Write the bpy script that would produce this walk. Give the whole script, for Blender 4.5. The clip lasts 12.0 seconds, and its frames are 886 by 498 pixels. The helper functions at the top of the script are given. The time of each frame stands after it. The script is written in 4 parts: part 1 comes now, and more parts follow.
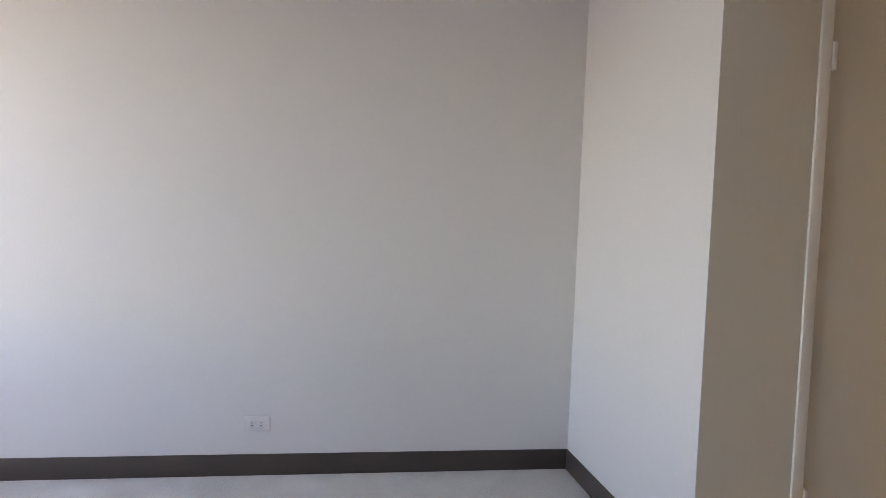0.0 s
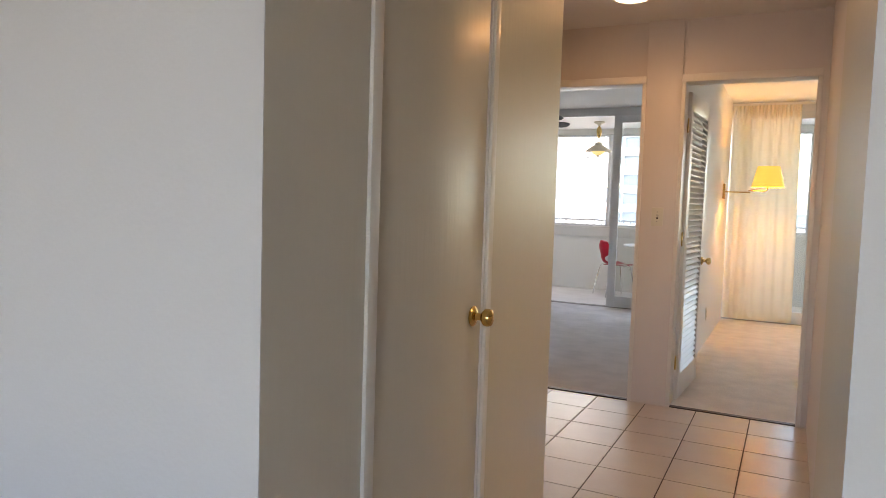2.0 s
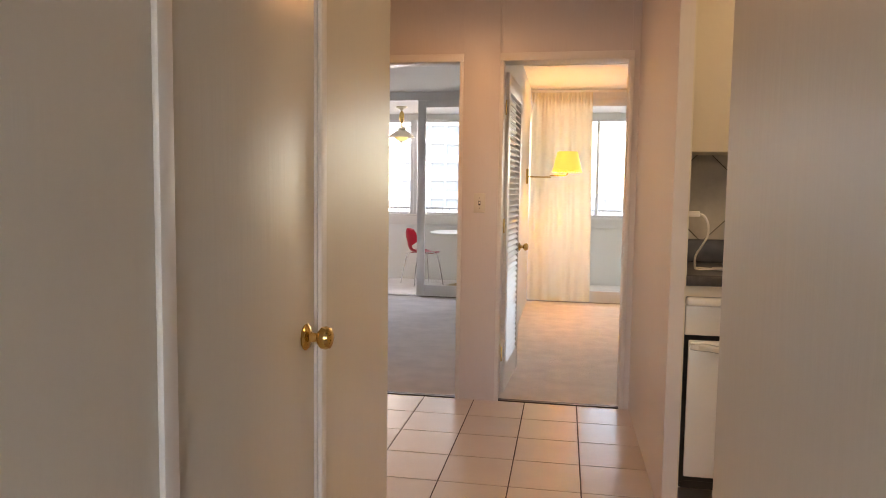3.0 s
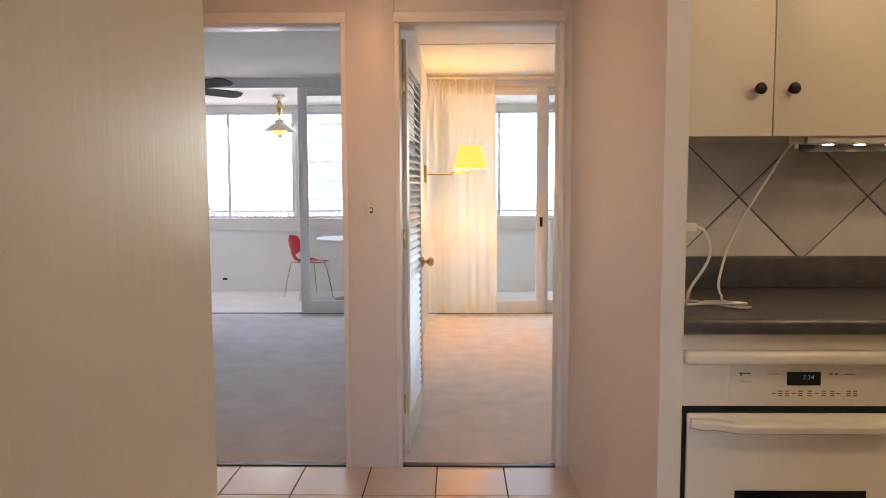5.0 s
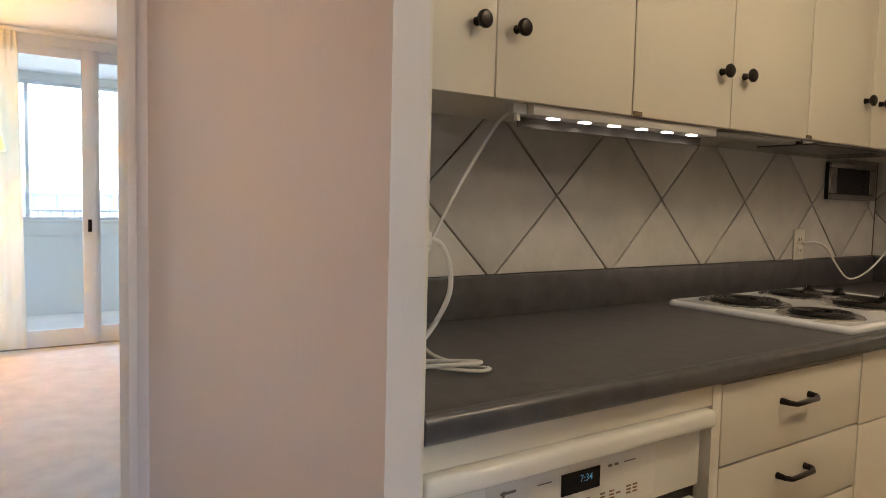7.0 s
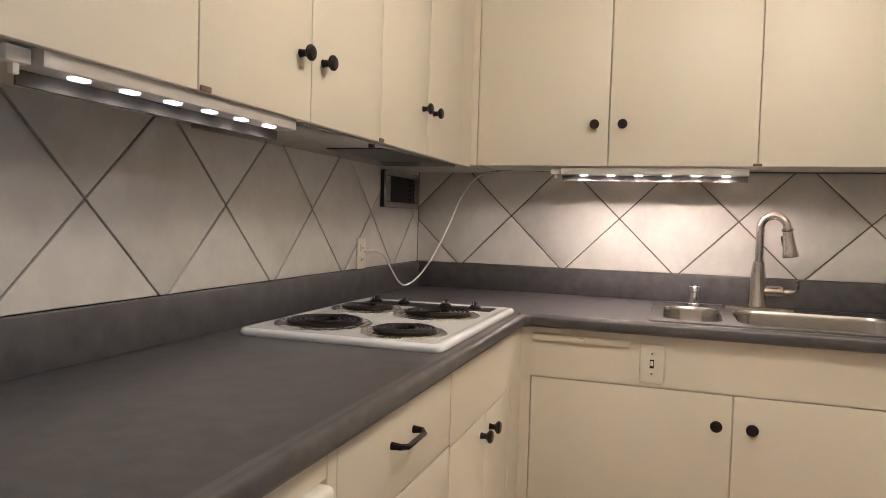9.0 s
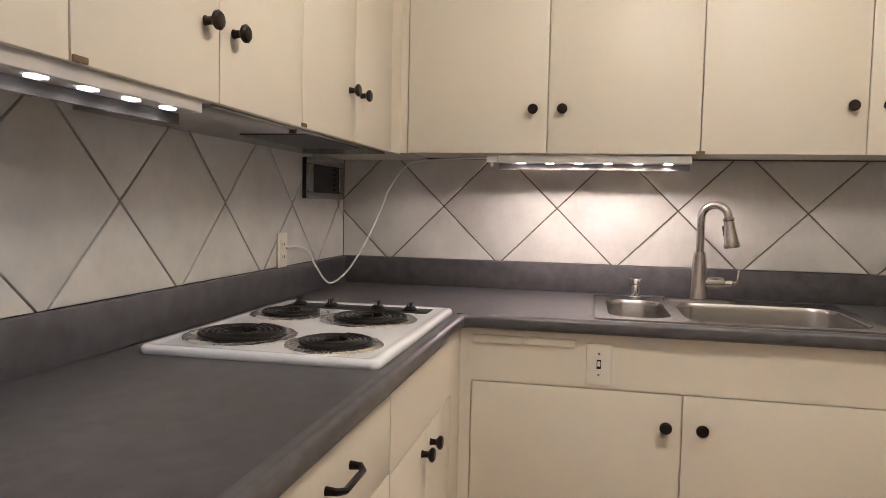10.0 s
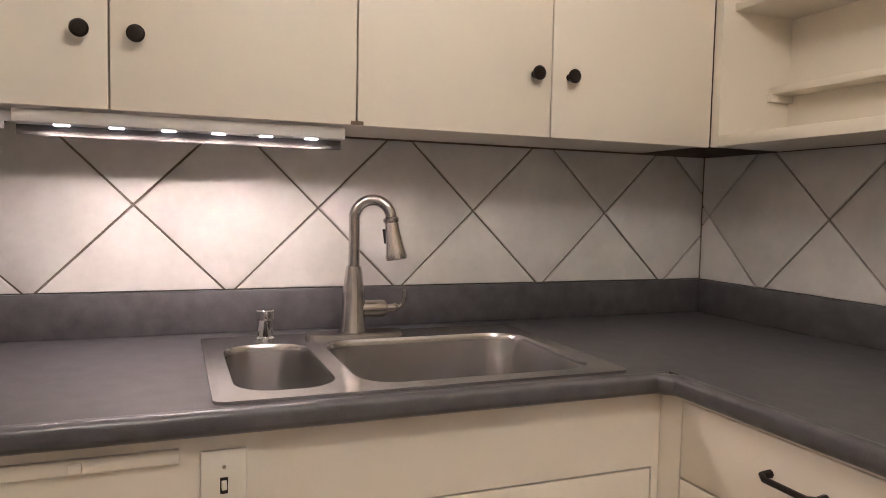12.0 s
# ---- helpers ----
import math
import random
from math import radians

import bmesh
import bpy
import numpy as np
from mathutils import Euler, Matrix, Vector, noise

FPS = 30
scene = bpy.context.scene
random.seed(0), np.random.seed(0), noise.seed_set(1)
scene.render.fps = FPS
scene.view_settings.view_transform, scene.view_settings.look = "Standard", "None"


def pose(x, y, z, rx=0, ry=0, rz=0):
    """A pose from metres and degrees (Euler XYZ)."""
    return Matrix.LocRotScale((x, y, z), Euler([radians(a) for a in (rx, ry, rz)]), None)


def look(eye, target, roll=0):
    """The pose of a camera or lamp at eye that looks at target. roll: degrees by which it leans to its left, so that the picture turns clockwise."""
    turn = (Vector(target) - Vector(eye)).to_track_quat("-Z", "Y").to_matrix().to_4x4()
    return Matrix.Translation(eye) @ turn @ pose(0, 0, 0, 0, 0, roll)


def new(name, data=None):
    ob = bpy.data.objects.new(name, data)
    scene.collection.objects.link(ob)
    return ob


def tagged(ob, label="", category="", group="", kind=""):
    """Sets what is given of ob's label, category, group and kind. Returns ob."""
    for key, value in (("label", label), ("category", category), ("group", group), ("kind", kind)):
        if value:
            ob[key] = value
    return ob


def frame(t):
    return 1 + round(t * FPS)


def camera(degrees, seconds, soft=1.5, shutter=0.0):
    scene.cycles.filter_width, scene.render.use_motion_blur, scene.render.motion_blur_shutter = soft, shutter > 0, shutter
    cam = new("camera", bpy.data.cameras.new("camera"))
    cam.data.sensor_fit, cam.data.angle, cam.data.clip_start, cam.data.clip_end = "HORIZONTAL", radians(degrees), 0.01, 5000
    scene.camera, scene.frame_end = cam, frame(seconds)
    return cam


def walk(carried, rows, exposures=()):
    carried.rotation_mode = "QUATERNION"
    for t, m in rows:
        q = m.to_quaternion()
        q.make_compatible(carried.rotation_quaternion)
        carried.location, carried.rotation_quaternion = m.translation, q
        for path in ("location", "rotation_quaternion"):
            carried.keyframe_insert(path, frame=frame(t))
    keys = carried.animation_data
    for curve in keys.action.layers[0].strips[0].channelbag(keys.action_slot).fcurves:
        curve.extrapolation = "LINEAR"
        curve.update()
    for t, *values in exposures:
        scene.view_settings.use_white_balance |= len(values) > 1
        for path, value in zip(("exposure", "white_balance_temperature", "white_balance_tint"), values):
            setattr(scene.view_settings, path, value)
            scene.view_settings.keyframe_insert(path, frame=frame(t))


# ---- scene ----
cam = camera(65.2, 12.0, soft=0.8)
PATH = [
    (0, (1.045, 0.26, 1.25), (-0.927, 0.577, 1.144), 2.2),
    (0.5, (0.676, 0.293, 1.262), (-1.158, 1.082, 1.142), 1.2),
    (1, (0.423, 0.239, 1.268), (-1.154, 1.463, 1.145), 0.4),
    (1.5, (0.135, 0.303, 1.255), (-1.117, 1.857, 1.127), 2.3),
    (2, (-0.149, 0.484, 1.251), (-1.044, 2.267, 1.114), 1.8),
    (2.5, (-0.324, 0.658, 1.232), (-0.89, 2.571, 1.088), 1.2),
    (3, (-0.408, 0.864, 1.245), (-0.75, 2.828, 1.088), 0.8),
    (3.5, (-0.463, 1.074, 1.247), (-0.658, 3.059, 1.092), 0.7),
    (3.7, (-0.486, 1.163, 1.262), (-0.634, 3.151, 1.103), 0.5),
    (5.5, (-0.525, 2.136, 1.275), (-0.468, 4.128, 1.113), -0.1),
    (6, (-0.483, 2.435, 1.255), (-0.207, 4.409, 1.089), 0.4),
    (6.5, (-0.428, 2.695, 1.23), (0.221, 4.581, 1.08), 1.2),
    (7, (-0.43, 2.847, 1.237), (0.694, 4.495, 1.099), 1.4),
    (7.5, (-0.39, 2.944, 1.233), (1.106, 4.268, 1.132), 2.0),
    (9.3, (-0.121, 3.199, 1.245), (1.799, 3.746, 1.136), 1.5),
    (9.5, (-0.096, 3.226, 1.262), (1.837, 3.722, 1.137), 1.4),
    (10, (0.008, 3.242, 1.262), (1.961, 3.655, 1.138), 1.2),
    (10.5, (0.158, 3.251, 1.265), (2.135, 3.527, 1.147), 1.0),
    (11, (0.338, 3.319, 1.274), (2.335, 3.314, 1.165), 1.2),
    (11.5, (0.598, 3.351, 1.27), (2.562, 2.985, 1.166), 1.5),
    (12, (0.868, 3.278, 1.274), (2.728, 2.553, 1.149), 1.2),
]
EXPOSURES = [(0, 3.7, 7900, 22), (1.5, 3.6, 7700, 20), (2.0, 3.55, 7700, 20), (2.5, 3.55, 8000, 26), (3.0, 3.7, 8500, 27), (3.7, 3.85, 8600, 27), (5.3, 3.75, 6800, 25), (6.2, 3.75, 5950, 18), (7.0, 3.95, 6050, 15), (7.7, 4.35, 6150, 10), (9.3, 4.62, 5200, 19), (10.5, 4.57, 5150, 19), (12, 4.55, 5150, 22)]
walk(cam, [(t, look(eye, target, roll)) for t, eye, target, roll in PATH], EXPOSURES)

# world, sun and large lights
world = bpy.data.worlds.new("world")
scene.world = world
world.use_nodes = True
wn = world.node_tree
sky = wn.nodes.new("ShaderNodeTexSky")
sky.sky_type = "NISHITA"
sky.sun_disc = False
sky.sun_elevation = radians(52)
sky.sun_rotation = radians(84)
wn.links.new(sky.outputs[0], wn.nodes["Background"].inputs[0])
wn.nodes["Background"].inputs[1].default_value = 0.15


def lamp(name, kind, m, energy, color, **more):
    data = bpy.data.lights.new(name, kind)
    data.energy, data.color = energy, color
    if kind == "AREA":
        data.shape = "RECTANGLE"
        data.size, data.size_y = more["size"]
        if "spread" in more:
            data.spread = radians(more["spread"])
    elif kind == "SUN":
        data.angle = radians(0.5)
    else:
        data.shadow_soft_size = more["radius"]
    ob = new(name, data)
    ob.matrix_world = m
    return ob


lamp("sun", "SUN", look((9, 1, 12), (0, 0, 0)), 4.0, (1.0, 0.95, 0.88))
lamp("hall_lamp", "AREA", pose(-0.95, 4.15, 2.305), 0.40, (1.0, 0.55, 0.24), size=(0.17, 0.17))
# added area lamp at the balcony windows, topping up the sky's light indoors
lamp("balcony_sky_fill", "AREA", look((-1.2, 10.73, 2.16), (-1.2, 9.4, 0.9)), 2.4, (0.92, 0.96, 1.0), size=(7.8, 0.28))
lamp("kitchen_lamp", "POINT", pose(1.05, 2.80, 2.2), 1.24, (1.0, 0.83, 0.54), radius=0.12)
lamp("sconce_bulb", "POINT", pose(-0.39, 8.24, 1.60), 1.9, (1.0, 0.62, 0.24), radius=0.04)
for k in range(6):
    along = (k + 0.75) / 6.6
    lamp("sink_strip_light", "AREA", pose(2.385, 2.927 + 0.632 * along, 1.404), 0.036, (1.0, 0.74, 0.52), size=(0.012, 0.036))
    lamp("range_strip_light", "AREA", pose(0.505 + 0.607 * along, 3.923, 1.404), 0.003, (1.0, 0.82, 0.64), size=(0.036, 0.012))


# materials
def material(name, color, rough=0.5, metal=0.0, vary=0.08, scale=3.0, bump=0.05, fine=120.0, piece=0.0, spec=0.5, stretch=(1, 1, 1)):
    """Paint, stone, cloth or metal with stains at one scale and grain at a finer one."""
    m = bpy.data.materials.new(name)
    m.use_nodes = True
    n, l = m.node_tree.nodes, m.node_tree.links
    b = n["Principled BSDF"]
    tc = n.new("ShaderNodeTexCoord")
    mp = n.new("ShaderNodeMapping")
    mp.inputs["Scale"].default_value = stretch
    l.new(tc.outputs["Object"], mp.inputs["Vector"])
    big, small = n.new("ShaderNodeTexNoise"), n.new("ShaderNodeTexNoise")
    big.inputs["Scale"].default_value, small.inputs["Scale"].default_value = scale, fine
    big.inputs["Detail"].default_value, small.inputs["Detail"].default_value = 5, 3
    l.new(mp.outputs[0], big.inputs["Vector"]), l.new(mp.outputs[0], small.inputs["Vector"])
    mix = n.new("ShaderNodeMath")
    mix.operation = "MULTIPLY_ADD"
    mix.inputs[1].default_value = 0.35
    l.new(small.outputs[0], mix.inputs[0]), l.new(big.outputs[0], mix.inputs[2])
    rng = n.new("ShaderNodeMapRange")
    rng.clamp = False
    rng.inputs["From Min"].default_value, rng.inputs["From Max"].default_value = 0.4, 0.95
    rng.inputs["To Min"].default_value, rng.inputs["To Max"].default_value = 1 - vary, 1 + vary
    l.new(mix.outputs[0], rng.inputs["Value"])
    value = rng.outputs[0]
    if piece:
        info = n.new("ShaderNodeObjectInfo")
        own = n.new("ShaderNodeMapRange")
        own.inputs["To Min"].default_value, own.inputs["To Max"].default_value = 1 - piece, 1 + piece
        l.new(info.outputs["Random"], own.inputs["Value"])
        both = n.new("ShaderNodeMath")
        both.operation = "MULTIPLY"
        l.new(value, both.inputs[0]), l.new(own.outputs[0], both.inputs[1])
        value = both.outputs[0]
    hsv = n.new("ShaderNodeHueSaturation")
    hsv.inputs["Color"].default_value = (*color, 1)
    l.new(value, hsv.inputs["Value"])
    l.new(hsv.outputs[0], b.inputs["Base Color"])
    b.inputs["Roughness"].default_value = rough
    b.inputs["Metallic"].default_value = metal
    b.inputs["Specular IOR Level"].default_value = spec
    if bump:
        bn = n.new("ShaderNodeBump")
        bn.inputs["Strength"].default_value, bn.inputs["Distance"].default_value = bump, 0.01
        l.new(small.outputs[0], bn.inputs["Height"])
        l.new(bn.outputs[0], b.inputs["Normal"])
    return m


def glowing(name, color, strength):
    m = bpy.data.materials.new(name)
    m.use_nodes = True
    b = m.node_tree.nodes["Principled BSDF"]
    b.inputs["Base Color"].default_value = (*color, 1)
    b.inputs["Emission Color"].default_value = (*color, 1)
    b.inputs["Emission Strength"].default_value = strength
    return m


def clear_glass(name):
    m = bpy.data.materials.new(name)
    m.use_nodes = True
    n, l = m.node_tree.nodes, m.node_tree.links
    n.clear()
    out, mix = n.new("ShaderNodeOutputMaterial"), n.new("ShaderNodeMixShader")
    tr, gl, fr = n.new("ShaderNodeBsdfTransparent"), n.new("ShaderNodeBsdfGlossy"), n.new("ShaderNodeFresnel")
    tr.inputs[0].default_value = (0.93, 0.96, 0.96, 1)
    gl.inputs["Roughness"].default_value = 0.01
    fr.inputs["IOR"].default_value = 1.25
    l.new(fr.outputs[0], mix.inputs[0]), l.new(tr.outputs[0], mix.inputs[1]), l.new(gl.outputs[0], mix.inputs[2])
    l.new(mix.outputs[0], out.inputs[0])
    return m


def sheer(name, color, through_part):
    m = bpy.data.materials.new(name)
    m.use_nodes = True
    n, l = m.node_tree.nodes, m.node_tree.links
    b = n["Principled BSDF"]
    b.inputs["Base Color"].default_value = (*color, 1)
    b.inputs["Roughness"].default_value = 0.9
    tl, mix = n.new("ShaderNodeBsdfTranslucent"), n.new("ShaderNodeMixShader")
    tl.inputs[0].default_value = (*color, 1)
    weave, grey = n.new("ShaderNodeTexNoise"), n.new("ShaderNodeMapRange")
    weave.inputs["Scale"].default_value = 40
    grey.inputs["To Min"].default_value, grey.inputs["To Max"].default_value = through_part - 0.03, through_part + 0.03
    l.new(weave.outputs[0], grey.inputs["Value"]), l.new(grey.outputs[0], mix.inputs[0])
    l.new(b.outputs[0], mix.inputs[1]), l.new(tl.outputs[0], mix.inputs[2])
    l.new(mix.outputs[0], n["Material Output"].inputs[0])
    return m


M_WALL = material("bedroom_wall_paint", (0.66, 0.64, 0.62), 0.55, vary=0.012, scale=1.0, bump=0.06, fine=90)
M_HALL = material("hall_wall_paint", (0.76, 0.70, 0.66), 0.36, vary=0.015, scale=1.5, bump=0.10, fine=60, stretch=(1, 1, 0.12))
M_GLOSS = material("glossy_cream_paint", (0.68, 0.63, 0.53), 0.37, vary=0.02, scale=1.2, bump=0.10, fine=45, stretch=(1, 1, 0.10))
M_TRIM = material("white_trim_paint", (0.80, 0.77, 0.72), 0.35, vary=0.03, scale=3, bump=0.04, fine=60)
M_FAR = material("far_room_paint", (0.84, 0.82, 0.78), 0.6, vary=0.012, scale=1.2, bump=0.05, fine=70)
M_CEIL = material("ceiling_paint", (0.82, 0.80, 0.77), 0.8, vary=0.03, scale=1.5, bump=0.15, fine=70)
M_CAB = material("cream_cabinet_paint", (0.75, 0.69, 0.575), 0.42, vary=0.015, scale=2.5, bump=0.05, fine=55)
M_TILE = material("backsplash_tile_glaze", (0.60, 0.58, 0.54), 0.45, vary=0.10, scale=9, bump=0.06, fine=50, piece=0.04)
M_GROUT = material("brown_grout", (0.18, 0.148, 0.12), 0.9, vary=0.15, scale=12, bump=0.1)
M_FTILE = material("floor_tile_glaze", (0.62, 0.54, 0.47), 0.28, vary=0.05, scale=5, bump=0.03, fine=60, piece=0.04)
M_FGROUT = material("dark_floor_grout", (0.10, 0.07, 0.055), 0.95, vary=0.2, scale=10, bump=0.1)
M_WARMCARPET = material("warm_beige_carpet", (0.83, 0.77, 0.71), 0.95, vary=0.10, scale=7, bump=0.6, fine=240, spec=0.1)
M_CARPET = material("beige_carpet", (0.69, 0.65, 0.63), 0.95, vary=0.12, scale=5, bump=0.6, fine=240, spec=0.1)
M_LIGHTCARPET = material("pale_carpet", (0.62, 0.60, 0.57), 0.95, vary=0.16, scale=3.0, bump=0.6, fine=220, spec=0.1)
M_LAMINATE = material("charcoal_laminate", (0.082, 0.078, 0.082), 0.31, vary=0.34, scale=22, bump=0.04, fine=260)
M_BASEBOARD = material("dark_brown_vinyl", (0.060, 0.045, 0.038), 0.45, vary=0.12, scale=6, bump=0.03)
M_STEEL = material("brushed_steel", (0.50, 0.485, 0.47), 0.24, 1.0, vary=0.06, scale=6, bump=0.006, fine=180)
M_NICKEL = material("brushed_nickel", (0.50, 0.47, 0.44), 0.24, 1.0, vary=0.05, scale=20, bump=0.01, fine=200)
M_CHROME = material("bright_chrome", (0.72, 0.71, 0.70), 0.08, 1.0, vary=0.03, scale=10, bump=0.0)
M_FOIL = material("crinkled_foil", (0.93, 0.93, 0.92), 0.17, 0.95, vary=0.03, scale=20, bump=0.25, fine=45)
M_BRASS = material("polished_brass", (0.62, 0.42, 0.15), 0.14, 1.0, vary=0.05, scale=20, bump=0.0)
M_BLACK = material("black_enamel", (0.010, 0.010, 0.011), 0.30, vary=0.2, scale=10, bump=0.02)
M_MATTE = material("matte_black_print", (0.012, 0.012, 0.012), 0.6, vary=0.1, bump=0.0)
M_COIL = material("burnt_coil", (0.010, 0.008, 0.007), 0.32, 0.0, vary=0.3, scale=30, bump=0.05, spec=0.3)
M_BRONZE = material("dark_bronze", (0.022, 0.016, 0.013), 0.33, 0.7, vary=0.2, scale=20, bump=0.02)
M_ENAMEL = material("white_enamel", (0.82, 0.84, 0.88), 0.14, vary=0.02, scale=5, bump=0.01)
M_OVEN = material("cream_white_enamel", (0.88, 0.85, 0.77), 0.22, vary=0.02, scale=4, bump=0.01)
M_PANEL = material("oven_panel_film", (0.85, 0.82, 0.74), 0.32, vary=0.02, scale=6, bump=0.01)
M_PRINT = material("brown_print", (0.30, 0.17, 0.10), 0.5, vary=0.1, bump=0.0)
M_GREYPRINT = material("grey_print", (0.20, 0.18, 0.15), 0.5, vary=0.1, bump=0.0)
M_DISPLAY = material("black_display_glass", (0.008, 0.010, 0.014), 0.06, vary=0.1, bump=0.0)
M_DIGIT = glowing("blue_digits", (0.10, 0.30, 0.50), 0.014)
M_PLASTIC = material("ivory_plastic", (0.74, 0.70, 0.60), 0.35, vary=0.03, bump=0.01)
M_WHITEPLASTIC = material("white_plastic", (0.78, 0.76, 0.72), 0.35, vary=0.03, bump=0.01)
M_STRIP = material("light_strip_plastic", (0.60, 0.57, 0.53), 0.5, vary=0.03, bump=0.01)
# dull grey for the added strip lips, kept dark so they don't glow
M_CUTOFF = material("grey_cutoff_lip", (0.09, 0.085, 0.075), 0.85, vary=0.1, bump=0.02)
M_LED = glowing("led_lens", (1.0, 0.84, 0.66), 0.5)
M_DRUM = glowing("lit_opal_glass", (1.0, 0.80, 0.55), 0.45)
M_SHADE = glowing("lit_yellow_shade", (1.0, 0.60, 0.12), 0.078)
M_GLASS = clear_glass("window_glass")
M_CURTAIN = sheer("sheer_curtain", (0.86, 0.79, 0.63), 0.34)
M_SHUTTER = material("white_shutter_paint", (0.74, 0.74, 0.74), 0.4, vary=0.03, bump=0.03)
M_RED = material("red_lacquer", (0.62, 0.020, 0.050), 0.28, vary=0.06, bump=0.01)
M_PENDANT = material("cream_pendant_enamel", (0.62, 0.56, 0.44), 0.35, vary=0.05, bump=0.02)
M_OPAL = glowing("opal_diffuser", (1.0, 0.80, 0.35), 0.05)
M_FAN = material("dark_fan_blade", (0.018, 0.020, 0.026), 0.4, vary=0.2, bump=0.03)
M_CONCRETE = material("pale_concrete", (0.66, 0.65, 0.62), 0.85, vary=0.08, scale=0.4, bump=0.05, fine=8)
# blue facade glass with distance haze and glare mixed into its colour
M_HAZYGLASS = material("hazed_tinted_glass", (0.40, 0.44, 0.50), 0.2, vary=0.15, scale=0.3, bump=0.0)
M_RAIL = material("grey_rail_paint", (0.13, 0.14, 0.15), 0.45, vary=0.1, bump=0.02)
M_LEAF = material("leaf_green", (0.07, 0.11, 0.04), 0.6, vary=0.35, scale=3, bump=0.1, piece=0.1)
M_BARK = material("bark", (0.12, 0.09, 0.06), 0.9, vary=0.3, scale=6, bump=0.4)
M_GROUND = material("street_ground", (0.12, 0.12, 0.12), 0.9, vary=0.2, scale=0.05, bump=0.05, fine=2)
M_WORN = material("bare_worn_wood", (0.16, 0.11, 0.06), 0.8, vary=0.3, scale=30, bump=0.2)


# building helpers
def box(bm, x0, x1, y0, y1, z0, z1, round_by=0.0, steps=2):
    made = bmesh.ops.create_cube(bm, size=1.0)["verts"]
    for v in made:
        v.co = ((x0 + x1) / 2 + v.co.x * (x1 - x0), (y0 + y1) / 2 + v.co.y * (y1 - y0), (z0 + z1) / 2 + v.co.z * (z1 - z0))
    if round_by:
        edges = list({e for v in made for e in v.link_edges})
        bmesh.ops.bevel(bm, geom=edges, offset=round_by, segments=steps, affect="EDGES", profile=0.5, clamp_overlap=True)
    return bm


def boxes(*rows, round_by=0.0, steps=2):
    bm = bmesh.new()
    for r in rows:
        box(bm, *r, round_by=round_by, steps=steps)
    return bm


def lathe(bm, profile, m, sides=28, closed=False):
    """Turn (radius, height) pairs round the local z axis of m."""
    rings = []
    for r, h in profile:
        if r < 1e-6:
            rings.append([bm.verts.new(m @ Vector((0, 0, h)))])
        else:
            rings.append([bm.verts.new(m @ Vector((r * math.cos(2 * math.pi * k / sides), r * math.sin(2 * math.pi * k / sides), h))) for k in range(sides)])
    for a, b in zip(rings, rings[1:]):
        for k in range(sides):
            j = (k + 1) % sides
            if len(a) == 1 and len(b) > 1:
                bm.faces.new((a[0], b[k], b[j]))
            elif len(b) == 1 and len(a) > 1:
                bm.faces.new((a[k], a[j], b[0]))
            elif len(a) > 1:
                bm.faces.new((a[k], a[j], b[j], b[k]))
    bmesh.ops.recalc_face_normals(bm, faces=bm.faces)
    return bm


def smooth_path(points, steps=8):
    """Points along a smooth curve through those given."""
    pts = [Vector(p) for p in points]
    out = []
    for i in range(len(pts) - 1):
        p0, p1, p2, p3 = pts[max(0, i - 1)], pts[i], pts[i + 1], pts[min(len(pts) - 1, i + 2)]
        for k in range(steps):
            t = k / steps
            out.append(0.5 * (2 * p1 + (p2 - p0) * t + (2 * p0 - 5 * p1 + 4 * p2 - p3) * t * t + (3 * p1 - p0 - 3 * p2 + p3) * t ** 3))
    return out + [pts[-1]]


def tube(bm, points, radius, sides=10, flat=1.0):
    """A round bar along points; radius may be one number or one for each point."""
    pts = [Vector(p) for p in points]
    radii = radius if isinstance(radius, (list, tuple)) else [radius] * len(pts)
    rings, up = [], None
    for i, p in enumerate(pts):
        ahead = (pts[min(i + 1, len(pts) - 1)] - pts[max(i - 1, 0)]).normalized()
        if up is None:
            up = ahead.orthogonal().normalized()
        side = ahead.cross(up).normalized()
        up = side.cross(ahead).normalized()
        rings.append([bm.verts.new(p + radii[i] * (math.cos(2 * math.pi * k / sides) * side + flat * math.sin(2 * math.pi * k / sides) * up)) for k in range(sides)])
    for a, b in zip(rings, rings[1:]):
        for k in range(sides):
            bm.faces.new((a[k], a[(k + 1) % sides], b[(k + 1) % sides], b[k]))
    bm.faces.new(rings[0][::-1]), bm.faces.new(rings[-1])
    bmesh.ops.recalc_face_normals(bm, faces=bm.faces)
    return bm


def finish(ob, mat, bm, smooth=True):
    me = bpy.data.meshes.new(ob)
    bm.to_mesh(me)
    bm.free()
    me.materials.append(mat)
    if smooth and len(me.polygons):
        me.shade_smooth()
        me.set_sharp_from_angle(angle=radians(35))
    return me


def origin_of(ob):
    at = Vector((0, 0, 0))
    while ob:
        at, ob = at + ob.location, ob.parent
    return at


def part(name, bm, mat, parent, label=""):
    bm.transform(Matrix.Translation(-origin_of(parent)))
    ob = new(name, finish(name, mat, bm))
    ob.parent = parent
    return tagged(ob, label)


def thing(name, at, label, category, group=""):
    ob = new(name)
    ob.location = at
    ob.empty_display_size = 0.05
    return tagged(ob, label, category, group)


def solid(name, bm, mat, label, category, group="", kind=""):
    return tagged(new(name, finish(name, mat, bm)), label, category, group, kind)


def structure(name, bm, mat, label, category):
    return solid(name, bm, mat, label, category, kind="structure")


